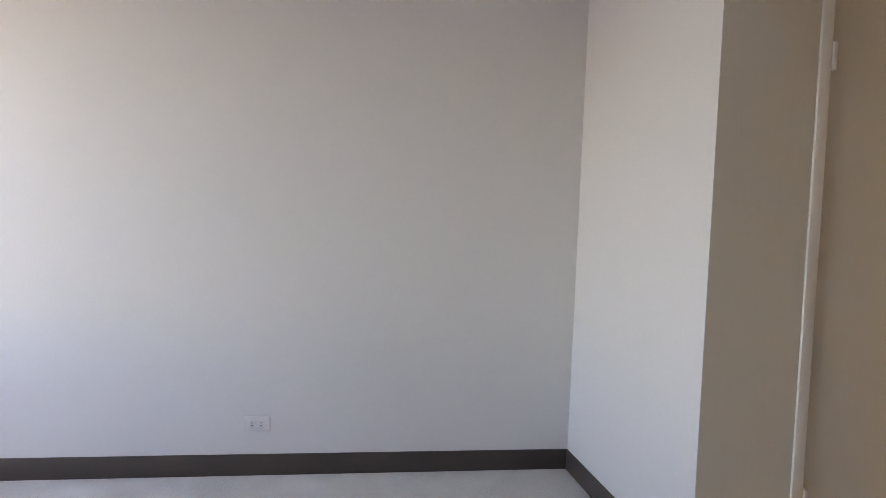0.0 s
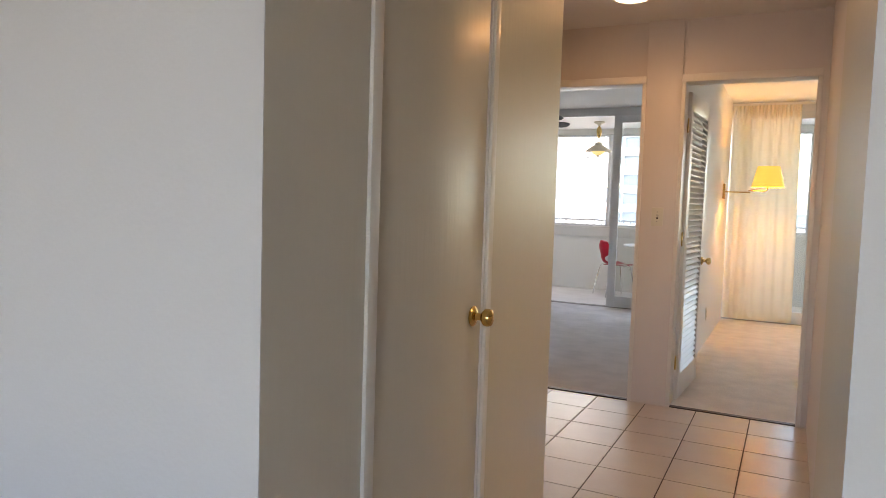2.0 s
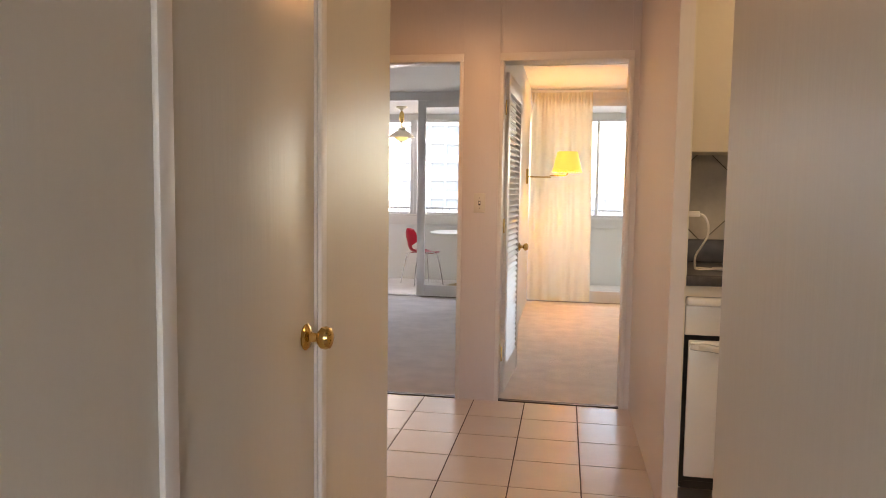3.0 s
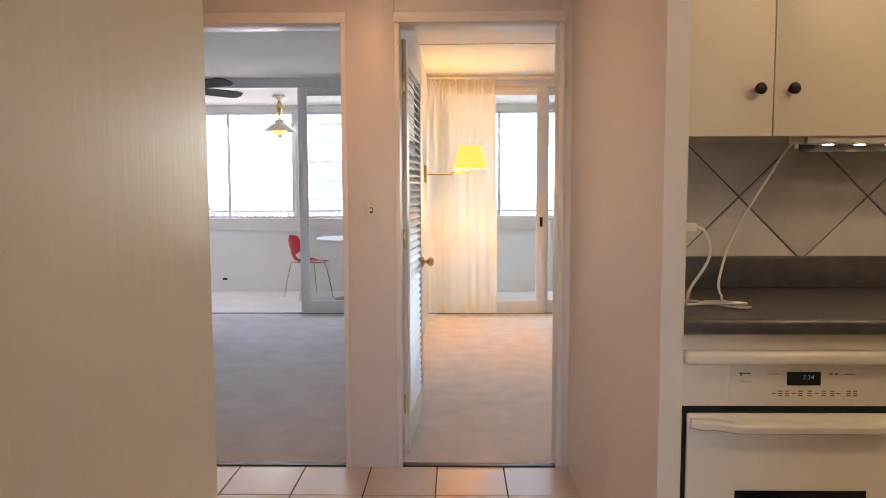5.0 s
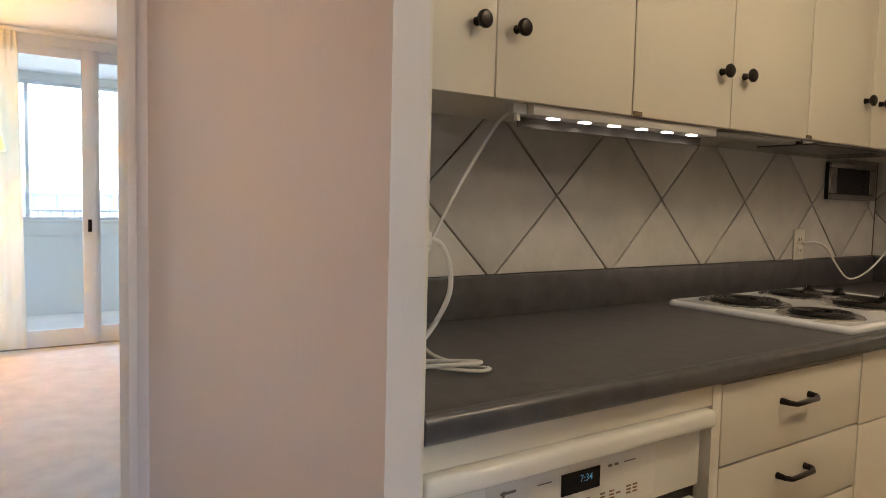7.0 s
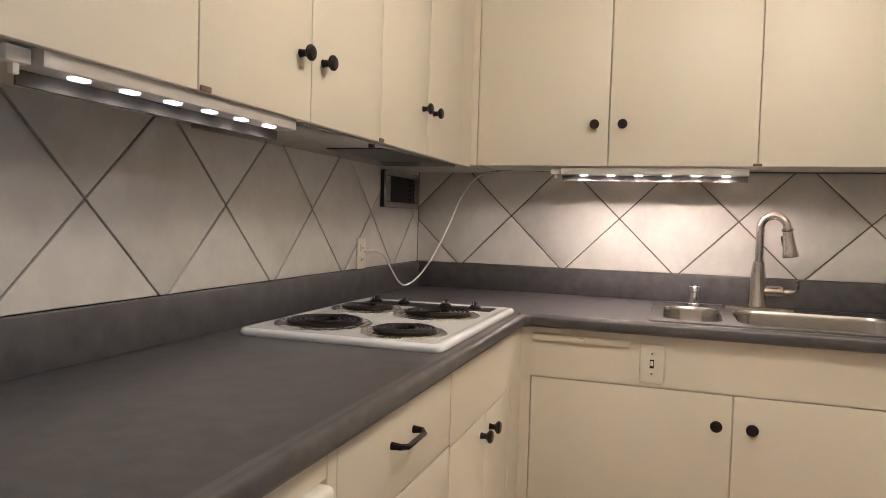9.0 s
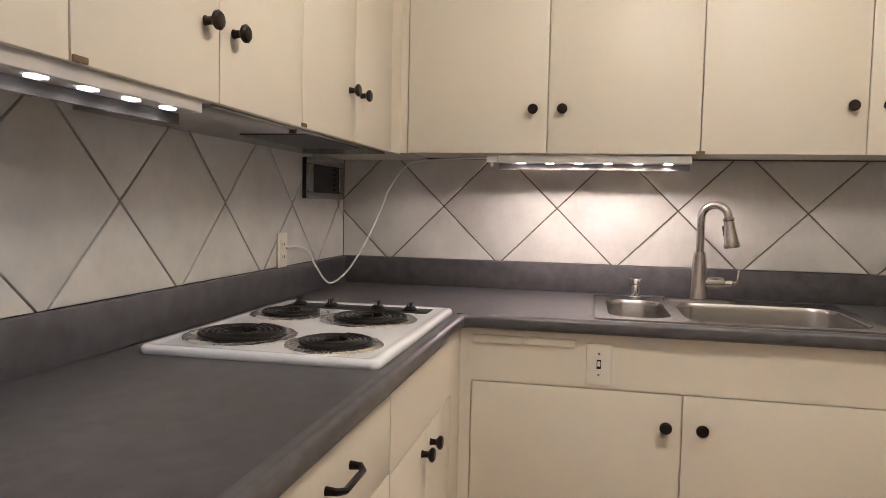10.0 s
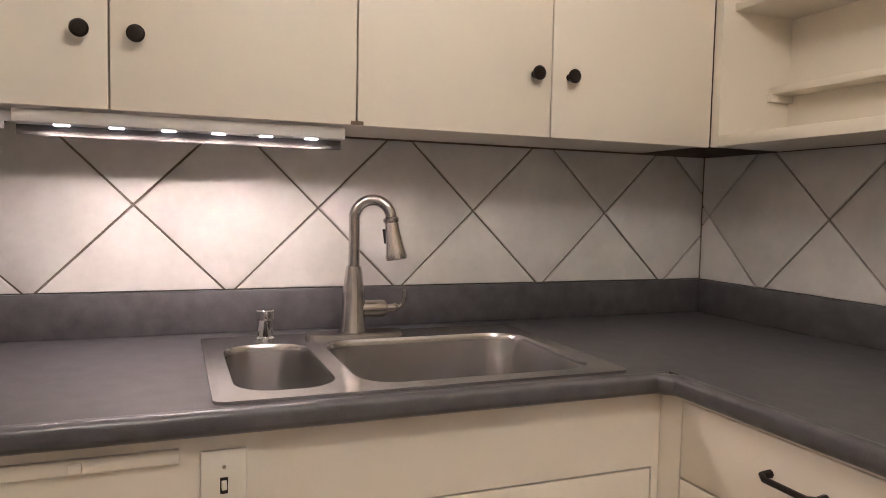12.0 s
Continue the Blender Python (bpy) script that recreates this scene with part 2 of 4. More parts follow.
def plate(outer, holes, z0, z1):
    """A flat plate between z0 and z1 with holes, from outlines in x and y."""
    cu = bpy.data.curves.new("outline", "CURVE")
    cu.dimensions, cu.fill_mode, cu.extrude = "2D", "BOTH", (z1 - z0) / 2
    for loop in (outer, *holes):
        sp = cu.splines.new("POLY")
        sp.points.add(len(loop) - 1)
        for p, q in zip(sp.points, loop):
            p.co = (q[0], q[1], 0, 1)
        sp.use_cyclic_u = True
    ob = bpy.data.objects.new("outline", cu)
    me = bpy.data.meshes.new_from_object(ob)
    bm = bmesh.new()
    bm.from_mesh(me)
    bpy.data.objects.remove(ob), bpy.data.curves.remove(cu), bpy.data.meshes.remove(me)
    bmesh.ops.remove_doubles(bm, verts=bm.verts, dist=1e-5)
    bm.transform(Matrix.Translation((0, 0, (z0 + z1) / 2)))
    return bm


def round_rect(x0, x1, y0, y1, r, n=6):
    out = []
    for cx, cy, a in ((x1 - r, y1 - r, 0), (x0 + r, y1 - r, 90), (x0 + r, y0 + r, 180), (x1 - r, y0 + r, 270)):
        out += [(cx + r * math.cos(radians(a + 90 * k / n)), cy + r * math.sin(radians(a + 90 * k / n))) for k in range(n + 1)]
    return out


def facing(x, y, z, way):
    """A pose whose local z axis points along way."""
    return Matrix.Translation((x, y, z)) @ Vector(way).to_track_quat("Z", "Y").to_matrix().to_4x4()


# ---- large structure ----
CEIL = 2.41
structure("floor", boxes((-2.4, 2.8, -2.8, 4.99, -0.12, -0.012)), M_CONCRETE, "plain concrete slab under the floor coverings", "floor")
structure("carpet_bedroom", boxes((-2.2, 2.4, -2.7, 1.6, -0.012, 0.0)), M_LIGHTCARPET, "pale worn carpet with faint streaks", "carpet")
structure("ceiling", boxes((-2.4, 2.8, -2.8, 5.05, CEIL, CEIL + 0.1)), M_CEIL, "plain painted ceiling over hall and kitchen", "ceiling")

# the first bedroom
structure("wall_bedroom_west", boxes((-2.32, -2.2, -2.8, 1.61, 0, CEIL)), M_WALL, "plain off-white painted bedroom wall", "wall")
structure("wall_bedroom_north", boxes((-2.2, -1.1, 1.447, 1.50, 0, CEIL), (-1.1, -0.9972, 1.447, 1.4495, 0, CEIL)), M_WALL, "off-white painted wall return by the closet", "wall")
structure("wall_bedroom_north_right", boxes((0.06, 2.4, 1.635, 1.66, 0, CEIL), (-0.06, 0.06, 1.635, 1.6375, 0, CEIL)), M_WALL,
          "off-white painted bedroom wall", "wall")
structure("wall_bedroom_east", boxes((2.4, 2.52, -2.8, 1.635, 0, CEIL)), M_WALL, "plain off-white painted wall", "wall")
structure("wall_bedroom_south", boxes((-2.2, -2.0, -2.8, -2.68, 0, CEIL), (0.8, 2.4, -2.8, -2.68, 0, CEIL), (-2.0, 0.8, -2.8, -2.68, 0, 0.8),
                                      (-2.0, 0.8, -2.8, -2.68, 2.3, CEIL)), M_WALL, "off-white wall with a wide window opening", "wall")
bb = structure("baseboard", boxes((-2.2, -2.19, -2.68, 1.447, 0, 0.1), (-2.19, -1.0, 1.437, 1.447, 0, 0.1), round_by=0.003), M_BASEBOARD,
               "dark brown vinyl cove baseboard", "baseboard")
# closet wall with its door opening
structure("wall_closet", boxes((-1.1, -0.997, 1.4496, 1.815, 0, CEIL), (-1.1, -0.997, 2.475, 3.16, 0, CEIL), (-1.1, -0.997, 1.815, 2.475, 2.03, CEIL)),
          M_GLOSS, "glossy cream painted closet wall", "wall")
structure("closet_wall_end", boxes((-1.9, -1.1, 3.04, 3.16, 0, CEIL), (-1.9, -1.1, 1.61, 1.66, 0, CEIL)), M_HALL, "cream painted closet side wall", "wall")
structure("wall_hall_west", boxes((-2.0, -1.9, 1.61, 4.99, 0, CEIL)), M_HALL, "cream painted hall wall", "wall")
structure("wall_hall_stub", boxes((-0.06, 0.06, 1.6376, 2.47, 0, CEIL)), M_GLOSS, "glossy cream painted wall stub beside the kitchen", "wall")
structure("wall_hall_east", boxes((-0.006, 0.048, 3.587, 4.99, 0, CEIL)), M_HALL, "cream painted hall wall ending at the kitchen", "wall")
# the wall with the two doorways
LX0, LX1, RX0, RX1, DH = -1.80, -1.026, -0.787, -0.052, 2.026
structure("wall_hall_north", boxes((-2.0, LX0, 4.99, 5.11, 0, CEIL), (RX1, 0.1, 4.99, 5.11, 0, CEIL), (LX0, LX1, 5.01, 5.11, DH + 0.006, CEIL + 0.05),
                                   (RX0, RX1, 5.01, 5.11, DH + 0.006, CEIL + 0.05), (LX1, RX0, 5.0, 5.11, 0, CEIL + 0.05)), M_HALL,
          "cream painted wall with two doorways", "wall")
structure("post", boxes((LX1 + 0.012, RX0 - 0.012, 4.975, 5.0, 0, CEIL), round_by=0.003), M_HALL, "cream painted post between the doorways", "post")
for n, x0, x1 in (("trim_living", LX0, LX1), ("trim_bedroom", RX0, RX1)):
    structure(n, boxes((x0 - 0.012, x0 + 0.012, 4.972, 5.122, 0, DH), (x1 - 0.012, x1 + 0.012, 4.972, 5.122, 0, DH),
                       (x0 - 0.012, x1 + 0.012, 4.968, 5.122, DH, DH + 0.045), round_by=0.003), M_TRIM, "painted wooden door casing", "door casing")
structure("threshold", boxes((LX0 + 0.012, LX1 - 0.012, 4.985, 5.02, -0.01, 0.006), (RX0 + 0.012, RX1 - 0.012, 4.985, 5.02, -0.01, 0.006)), M_BASEBOARD,
          "dark metal carpet edging", "threshold")
structure("wall_opposite_stub", boxes((-0.997, -0.06, 1.57, 1.66, 2.1, CEIL)), M_HALL, "cream painted lintel over the passage", "wall")

# the living room, the second bedroom and the glazed balcony
C2 = 2.46
FY, WY = 9.10, 10.75
structure("carpet_living", boxes((-5.2, -0.94, 5.02, FY + 0.06, -0.012, 0.0)), M_CARPET, "worn beige-grey carpet", "carpet")
structure("carpet_far_bedroom", boxes((-0.94, 2.8, 5.02, FY + 0.06, -0.012, 0.0)), M_WARMCARPET, "pale warm beige carpet with faint tread marks", "carpet")
structure("slab_far", boxes((-5.4, 3.0, 4.99, 11.2, -0.2, -0.012)), M_CONCRETE, "concrete floor slab", "floor")
structure("floor_balcony", boxes((-5.2, 2.8, FY + 0.06, WY, -0.012, 0.004)), material("balcony_carpet", (0.74, 0.72, 0.70), 0.9, vary=0.08, scale=3, bump=0.4, fine=200),
          "pale balcony carpet", "floor")
structure("ceiling_far", boxes((-5.2, 2.8, 5.05, FY + 0.06, C2, C2 + 0.1), (-5.2, 2.8, FY + 0.06, WY + 0.15, 2.39, 2.5)), M_CEIL,
          "white painted ceiling of the far rooms", "ceiling")
structure("ceiling_batten", boxes((-0.82, 2.6, 7.48, 7.52, C2 - 0.008, C2)), M_TRIM, "thin painted ceiling batten", "trim")
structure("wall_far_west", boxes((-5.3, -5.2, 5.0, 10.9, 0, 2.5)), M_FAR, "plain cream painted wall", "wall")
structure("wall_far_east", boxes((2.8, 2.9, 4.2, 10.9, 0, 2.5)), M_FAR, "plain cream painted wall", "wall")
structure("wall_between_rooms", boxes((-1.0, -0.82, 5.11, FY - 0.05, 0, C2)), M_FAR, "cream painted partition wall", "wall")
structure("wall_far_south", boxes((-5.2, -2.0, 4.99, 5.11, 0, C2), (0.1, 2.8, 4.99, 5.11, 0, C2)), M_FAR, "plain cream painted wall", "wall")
structure("lintel", boxes((-5.2, 2.8, FY - 0.04, FY + 0.04, 2.36, C2)), M_SHUTTER, "grey-white painted track beam over the sliding panels", "lintel")
structure("slide_track", boxes((-5.2, 2.8, FY - 0.03, FY + 0.03, 0.0, 0.012)), M_STEEL, "aluminium sliding track on the floor", "track")
structure("wall_balcony", boxes((-5.2, 2.8, WY, WY + 0.12, 0, 0.80)), M_FAR, "low cream balcony wall", "wall")
structure("balcony_apron", boxes((-5.2, 2.8, WY - 0.03, WY + 0.12, 0.80, 0.93), (-5.2, 2.8, WY - 0.05, WY + 0.12, 0.93, 0.955), round_by=0.004), M_TRIM,
          "white painted window apron and ledge", "window sill")
structure("balcony_head", boxes((-5.2, 2.8, WY - 0.02, WY + 0.12, 2.31, 2.39)), M_TRIM, "white painted window head", "trim")

# kitchen walls
NY, SX, SY, X0 = 4.212, 2.65, 1.69, 0.055
structure("wall_kitchen_west", boxes((0.048, 0.054, 3.590, 4.99, 0, CEIL)), M_CAB, "cream painted kitchen end wall", "wall")
K_NORTH = structure("wall_kitchen_north", boxes((0.054, 2.8, NY + 0.008, NY + 0.12, 0, CEIL)), M_GROUT, "kitchen wall with diagonal tile backsplash", "wall")
K_EAST = structure("wall_kitchen_east", boxes((SX + 0.008, SX + 0.12, 1.56, NY + 0.008, 0, CEIL)), M_GROUT, "kitchen sink wall with diagonal tile backsplash", "wall")
K_SOUTH = structure("wall_kitchen_south", boxes((0.06, SX + 0.008, 1.6605, SY - 0.008, 0, CEIL)), M_GROUT, "kitchen wall with diagonal tile backsplash", "wall")
structure("wall_soffit", boxes((0.054, 2.65, 3.89, NY, 2.2, CEIL), (2.34, 2.65, SY, 3.89, 2.2, CEIL), (0.06, 2.34, SY, 1.95, 2.2, CEIL)), M_CAB,
          "cream painted soffit above the wall cabinets", "soffit")


# ---- doors, windows and hall things ----
def knob_lathe(at, way, scale=1.0):
    bm = bmesh.new()
    lathe(bm, [(0, 0), (0.030 * scale, 0), (0.032 * scale, 0.004), (0.026 * scale, 0.010), (0.012 * scale, 0.014), (0.010 * scale, 0.030), (0.018 * scale, 0.034),
               (0.026 * scale, 0.042), (0.0275 * scale, 0.052), (0.024 * scale, 0.062), (0.014 * scale, 0.067), (0, 0.068)], facing(*at, way), 24)
    return bm


closet = tagged(new("door_1", finish("door_1", M_GLOSS, boxes((-1.042, -1.003, 1.829, 2.461, 0.012, 2.018), round_by=0.002))),
                "flush glossy cream closet door, shut", "door", kind="structure")
part("door_knob", knob_lathe((-1.003, 2.400, 0.905), (1, 0, 0)), M_BRASS, closet, "polished brass door knob")
for z in (0.29, 1.754):
    part("hinge", boxes((-1.003, -0.979, 1.8265, 1.842, z, z + 0.09), round_by=0.004), M_TRIM, closet, "painted-over butt hinge")
structure("trim_closet", boxes((-0.997, -0.985, 1.785, 1.826, 0, 2.03), (-0.997, -0.985, 2.464, 2.502, 0, 2.03), (-0.997, -0.985, 1.785, 2.502, 2.0302, 2.072),
                               (-1.1, -0.997, 1.8155, 1.827, 0, 2.03), (-1.1, -0.997, 2.463, 2.4745, 0, 2.03), round_by=0.004), M_TRIM,
          "white painted closet door casing", "door casing")


def louvre_door():
    base = Vector((-0.772, 5.125, 0.012))
    d = tagged(new("door_2"), "white louvred bedroom door standing open", "door", kind="structure")
    d.location = base
    x0, x1, w, h, s = -0.0175, 0.0175, 0.715, 1.975, 0.085
    part_rows = [("stile", (x0, x1, 0, s, 0, h)), ("stile", (x0, x1, w - s, w, 0, h)), ("rail", (x0, x1, s, w - s, 0, 0.16)),
                 ("rail", (x0, x1, s, w - s, h - 0.11, h))]
    for n, r in part_rows:
        bm = boxes(r, round_by=0.003)
        bm.transform(Matrix.Translation(base))
        part(n, bm, M_TRIM, d)
    count = 46
    me = None
    for k in range(count):
        z = 0.175 + k * (h - 0.30) / (count - 1)
        if me is None:
            bm = boxes((-0.022, 0.022, s - 0.005, w - s + 0.005, -0.0035, 0.0035), round_by=0.002, steps=1)
            bm.transform(Matrix.Rotation(radians(48), 4, "Y"))
            me = finish("slat", M_TRIM, bm)
        o = new("slat", me)
        o.parent, o.location = d, (0, 0, z)
    bm = knob_lathe((0.0175, w - 0.05, 0.87), (1, 0, 0), 0.95)
    bm.transform(Matrix.Translation(base))
    part("door_knob", bm, M_BRASS, d, "polished brass door knob")
    for z in (0.2, 1.0, 1.72):
        bm = boxes((-0.006, 0.006, -0.012, 0.004, z, z + 0.09), round_by=0.002)
        bm.transform(Matrix.Translation(base))
        part("hinge", bm, M_BRASS, d)
    d.rotation_euler = (0, 0, radians(-3.0))


louvre_door()


def switch_plate(at, way, label, w=0.070, h=0.115, sideways=False, outlet=False, mat=None):
    """A wall plate that faces way, with a toggle or two sockets."""
    t = thing("wall_outlet" if outlet else "light_switch", at, label, "outlet" if outlet else "switch")
    m = facing(*at, way)
    if abs(way[2]) < 0.5:
        side = Vector((0, 0, 1)).cross(Vector(way)).normalized()
        m = Matrix.Translation(at) @ Matrix((side, (0, 0, 1), way)).transposed().to_4x4()
    if sideways:
        m = m @ Matrix.Rotation(radians(90), 4, "Z")
    def put(name, r, mt, rb=0.0015):
        bm = boxes(r, round_by=rb)
        bm.transform(m)
        part(name, bm, mt, t)
    put("plate", (-w / 2, w / 2, -h / 2, h / 2, 0.0, 0.006), mat or M_PLASTIC, 0.0025)
    if outlet:
        for s in (-1, 1):
            put("socket", (-0.017, 0.017, s * 0.020 - 0.014, s * 0.020 + 0.014, 0.006, 0.0085), mat or M_PLASTIC)
            for q in (-1, 1):
                put("slot", (q * 0.006 - 0.0012, q * 0.006 + 0.0012, s * 0.020 - 0.004, s * 0.020 + 0.005, 0.0085, 0.0092), M_BLACK, 0)
    else:
        put("collar", (-0.006, 0.006, -0.013, 0.013, 0.006, 0.0072), M_BRONZE, 0)
        bm = boxes((-0.004, 0.004, -0.004, 0.009, 0.0072, 0.017), round_by=0.001)
        bm.transform(m)
        part("toggle", bm, mat or M_PLASTIC, t)
        for s in (-1, 1):
            bm = bmesh.new()
            lathe(bm, [(0, 0.0085), (0.003, 0.008), (0.0034, 0.006)], m @ Matrix.Translation((0, s * 0.03, 0)), 10)
            part("screw", bm, M_STEEL, t)
    return t


switch_plate((-0.907, 4.975, 1.197), (0, -1, 0), "ivory toggle light switch on the hall post")
switch_plate((-2.2, -0.058, 0.242), (1, 0, 0), "white painted-over duplex outlet low on the wall", sideways=True, outlet=True, mat=M_WALL)

switch_plate((-0.82, 7.33, 0.28), (1, 0, 0), "cream outlet low on the bedroom wall", outlet=True)

lampthing = thing("ceiling_light", (-0.95, 4.15, CEIL), "lit opal glass drum light on the hall ceiling", "ceiling light")
bm = bmesh.new()
lathe(bm, [(0, 0), (0.085, 0), (0.085, -0.022), (0.075, -0.03)], pose(-0.95, 4.15, CEIL), 32)
part("ceiling_plate", bm, M_BRASS, lampthing)
bm = bmesh.new()
lathe(bm, [(0.075, -0.03), (0.096, -0.04), (0.10, -0.055), (0.098, -0.08), (0.085, -0.092), (0, -0.096)], pose(-0.95, 4.15, CEIL), 32)
part("glass_shade", bm, M_DRUM, lampthing, "glowing opal glass shade")
kl = thing("ceiling_light", (1.05, 2.80, CEIL), "lit opal glass dome light on the kitchen ceiling", "ceiling light")
bm = bmesh.new()
lathe(bm, [(0, 0), (0.16, 0), (0.16, -0.02), (0.15, -0.03)], pose(1.05, 2.80, CEIL), 32)
part("ceiling_plate", bm, M_WHITEPLASTIC, kl)
bm = bmesh.new()
lathe(bm, [(0.15, -0.03), (0.16, -0.05), (0.13, -0.09), (0.07, -0.11), (0, -0.115)], pose(1.05, 2.80, CEIL), 32)
part("glass_shade", bm, M_DRUM, kl, "glowing opal glass dome")


# glazed balcony windows
def balcony_window(name, x0, x1, split):
    w = tagged(new(name), "white framed sliding window above the balcony wall", "window", kind="structure")
    w.location = ((x0 + x1) / 2, WY + 0.04, 0.955)
    z0, z1, y0, y1 = 0.955, 2.31, WY + 0.015, WY + 0.065
    for n, r in (("window_frame", (x0, x0 + 0.05, y0, y1, z0, z1)), ("window_frame", (x1 - 0.05, x1, y0, y1, z0, z1)),
                 ("window_frame", (x0 + 0.05, x1 - 0.05, y0, y1, z0, z0 + 0.03)), ("window_frame", (x0 + 0.05, x1 - 0.05, y0, y1, z1 - 0.03, z1)),
                 ("meeting_stile", (split - 0.018, split + 0.018, y0 + 0.01, y1 - 0.01, z0 + 0.03, z1 - 0.03))):
        part(n, boxes(r, round_by=0.003), M_SHUTTER, w)
    for a, b in ((x0 + 0.05, split - 0.018), (split + 0.018, x1 - 0.05)):
        g = part("pane", boxes((a, b, WY + 0.037, WY + 0.041, z0 + 0.03, z1 - 0.03)), M_GLASS, w)
        g.visible_shadow = False


edges = [-5.2, -4.32, -2.578, -0.84, 0.90, 2.8]
for k, (a, b) in enumerate(zip(edges, edges[1:])):
    balcony_window("window_%d" % (k + 1), a, b, (a + b) / 2)
rail = thing("balcony_railing", (-1.2, 10.95, 0.8), "grey metal railing outside the balcony windows", "railing")
part("top_rail", boxes((-5.2, 2.8, 10.93, 10.97, 1.03, 1.055), round_by=0.004), M_RAIL, rail)
part("lower_rail", boxes((-5.2, 2.8, 10.935, 10.965, 0.86, 0.88)), M_RAIL, rail)
me = finish("picket", M_RAIL, boxes((-0.007, 0.007, 10.943 - 10.95, 10.957 - 10.95, 0.08, 0.23)))
for k in range(72):
    o = new("picket", me)
    o.parent, o.location = rail, (-3.95 + k * 0.11, 0, 0)
structure("balcony_ledge", boxes((-5.3, 2.9, WY + 0.12, 11.2, 0.70, 0.86)), M_CONCRETE, "outer concrete balcony ledge", "ledge")


# sliding panels
def sliding_panel(x0, x1, y, label, stile=0.095):
    t = tagged(new("sliding_door"), label, "sliding door", "sliding glass panels")
    t.location = ((x0 + x1) / 2, y, 0.012)
    z0, z1 = 0.012, 2.36
    for n, r in (("stile", (x0, x0 + stile, y - 0.018, y + 0.018, z0, z1)), ("stile", (x1 - stile, x1, y - 0.018, y + 0.018, z0, z1)),
                 ("bottom_rail", (x0 + stile, x1 - stile, y - 0.018, y + 0.018, z0, 0.145)), ("top_rail", (x0 + stile, x1 - stile, y - 0.018, y + 0.018, z1 - 0.085, z1))):
        part(n, boxes(r, round_by=0.003), M_SHUTTER, t)
    g = part("pane", boxes((x0 + stile, x1 - stile, y - 0.002, y + 0.002, 0.145, z1 - 0.085)), M_GLASS, t)
    g.visible_shadow = False
    return t


sliding_panel(-2.16, -1.05, FY - 0.018, "grey-white framed sliding glass panel of the living room")
p = sliding_panel(-0.72, 0.405, FY - 0.018, "white framed sliding glass panel behind the curtain")
part("door_pull", boxes((0.345, 0.375, FY - 0.044, FY - 0.036, 0.92, 1.02), round_by=0.003), M_BRONZE, p, "dark recessed door pull")
sliding_panel(0.345, 1.58, FY + 0.020, "white framed sliding glass panel of the bedroom")
sliding_panel(1.52, 2.78, FY - 0.018, "white framed sliding glass panel of the bedroom")


def shutter(x0, x1, y):
    t = tagged(new("louvre_shutter"), "white louvred sliding shutter panel, slats open", "shutter", "louvred shutters")
    t.location = ((x0 + x1) / 2, y, 0.012)
    for n, r in (("stile", (x0, x0 + 0.13, y - 0.018, y + 0.018, 0.012, 2.36)), ("stile", (x1 - 0.13, x1, y - 0.018, y + 0.018, 0.012, 2.36)),
                 ("rail", (x0 + 0.13, x1 - 0.13, y - 0.018, y + 0.018, 0.012, 0.15)), ("rail", (x0 + 0.13, x1 - 0.13, y - 0.018, y + 0.018, 2.27, 2.36))):
        part(n, boxes(r, round_by=0.003), M_SHUTTER, t)
    bm = boxes((x0 + 0.125 - t.location.x, x1 - 0.125 - t.location.x, -0.036, 0.036, -0.005, 0.005), round_by=0.003, steps=1)
    bm.transform(Matrix.Rotation(radians(24), 4, "X"))
    me = finish("slat", M_SHUTTER, bm)
    for k in range(26):
        o = new("slat", me)
        o.parent, o.location = t, (0, 0, 0.175 + k * 0.0822)


shutter(-4.08, -3.17, FY - 0.03)
shutter(-5.02, -4.10, FY + 0.014)


# curtain
def curtain():
    t = thing("curtain", (-0.45, FY - 0.12, 0.02), "sheer cream pleated curtain drawn to one side", "curtain")
    bm = bmesh.new()
    cols, rows, x0, x1 = 220, 16, -0.812, -0.125
    grid = []
    for j in range(rows + 1):
        z = 0.03 + (2.42 - 0.03) * j / rows
        line = []
        for i in range(cols + 1):
            u = i / cols
            head = max(0.0, (z - 2.2) / 0.22)
            deep = 0.0075 + 0.004 * noise.noise((u * 4, z * 0.3, 3))
            x = x0 + (x1 - x0 + 0.03 * (1 - z / 2.42)) * u + 0.006 * noise.noise((u * 6, z * 0.5, 8))
            wave = math.sin(u * 2 * math.pi * 7 + 1.6 * noise.noise((u * 4, z * 0.12, 5)))
            pleat = 0.012 * head * math.sin(u * 2 * math.pi * 18)
            line.append(bm.verts.new((x, FY - 0.12 + deep * (1 - 0.6 * head) * wave + pleat + 0.012 * noise.noise((u * 3, z * 0.2, 1)), z)))
        grid.append(line)
    for a, b in zip(grid, grid[1:]):
        for i in range(cols):
            bm.faces.new((a[i], a[i + 1], b[i + 1], b[i]))
    part("cloth", bm, M_CURTAIN, t)
    part("track", boxes((-0.82, 1.2, FY - 0.135, FY - 0.105, 2.42, 2.445)), M_TRIM, t, "slim white curtain track")


curtain()


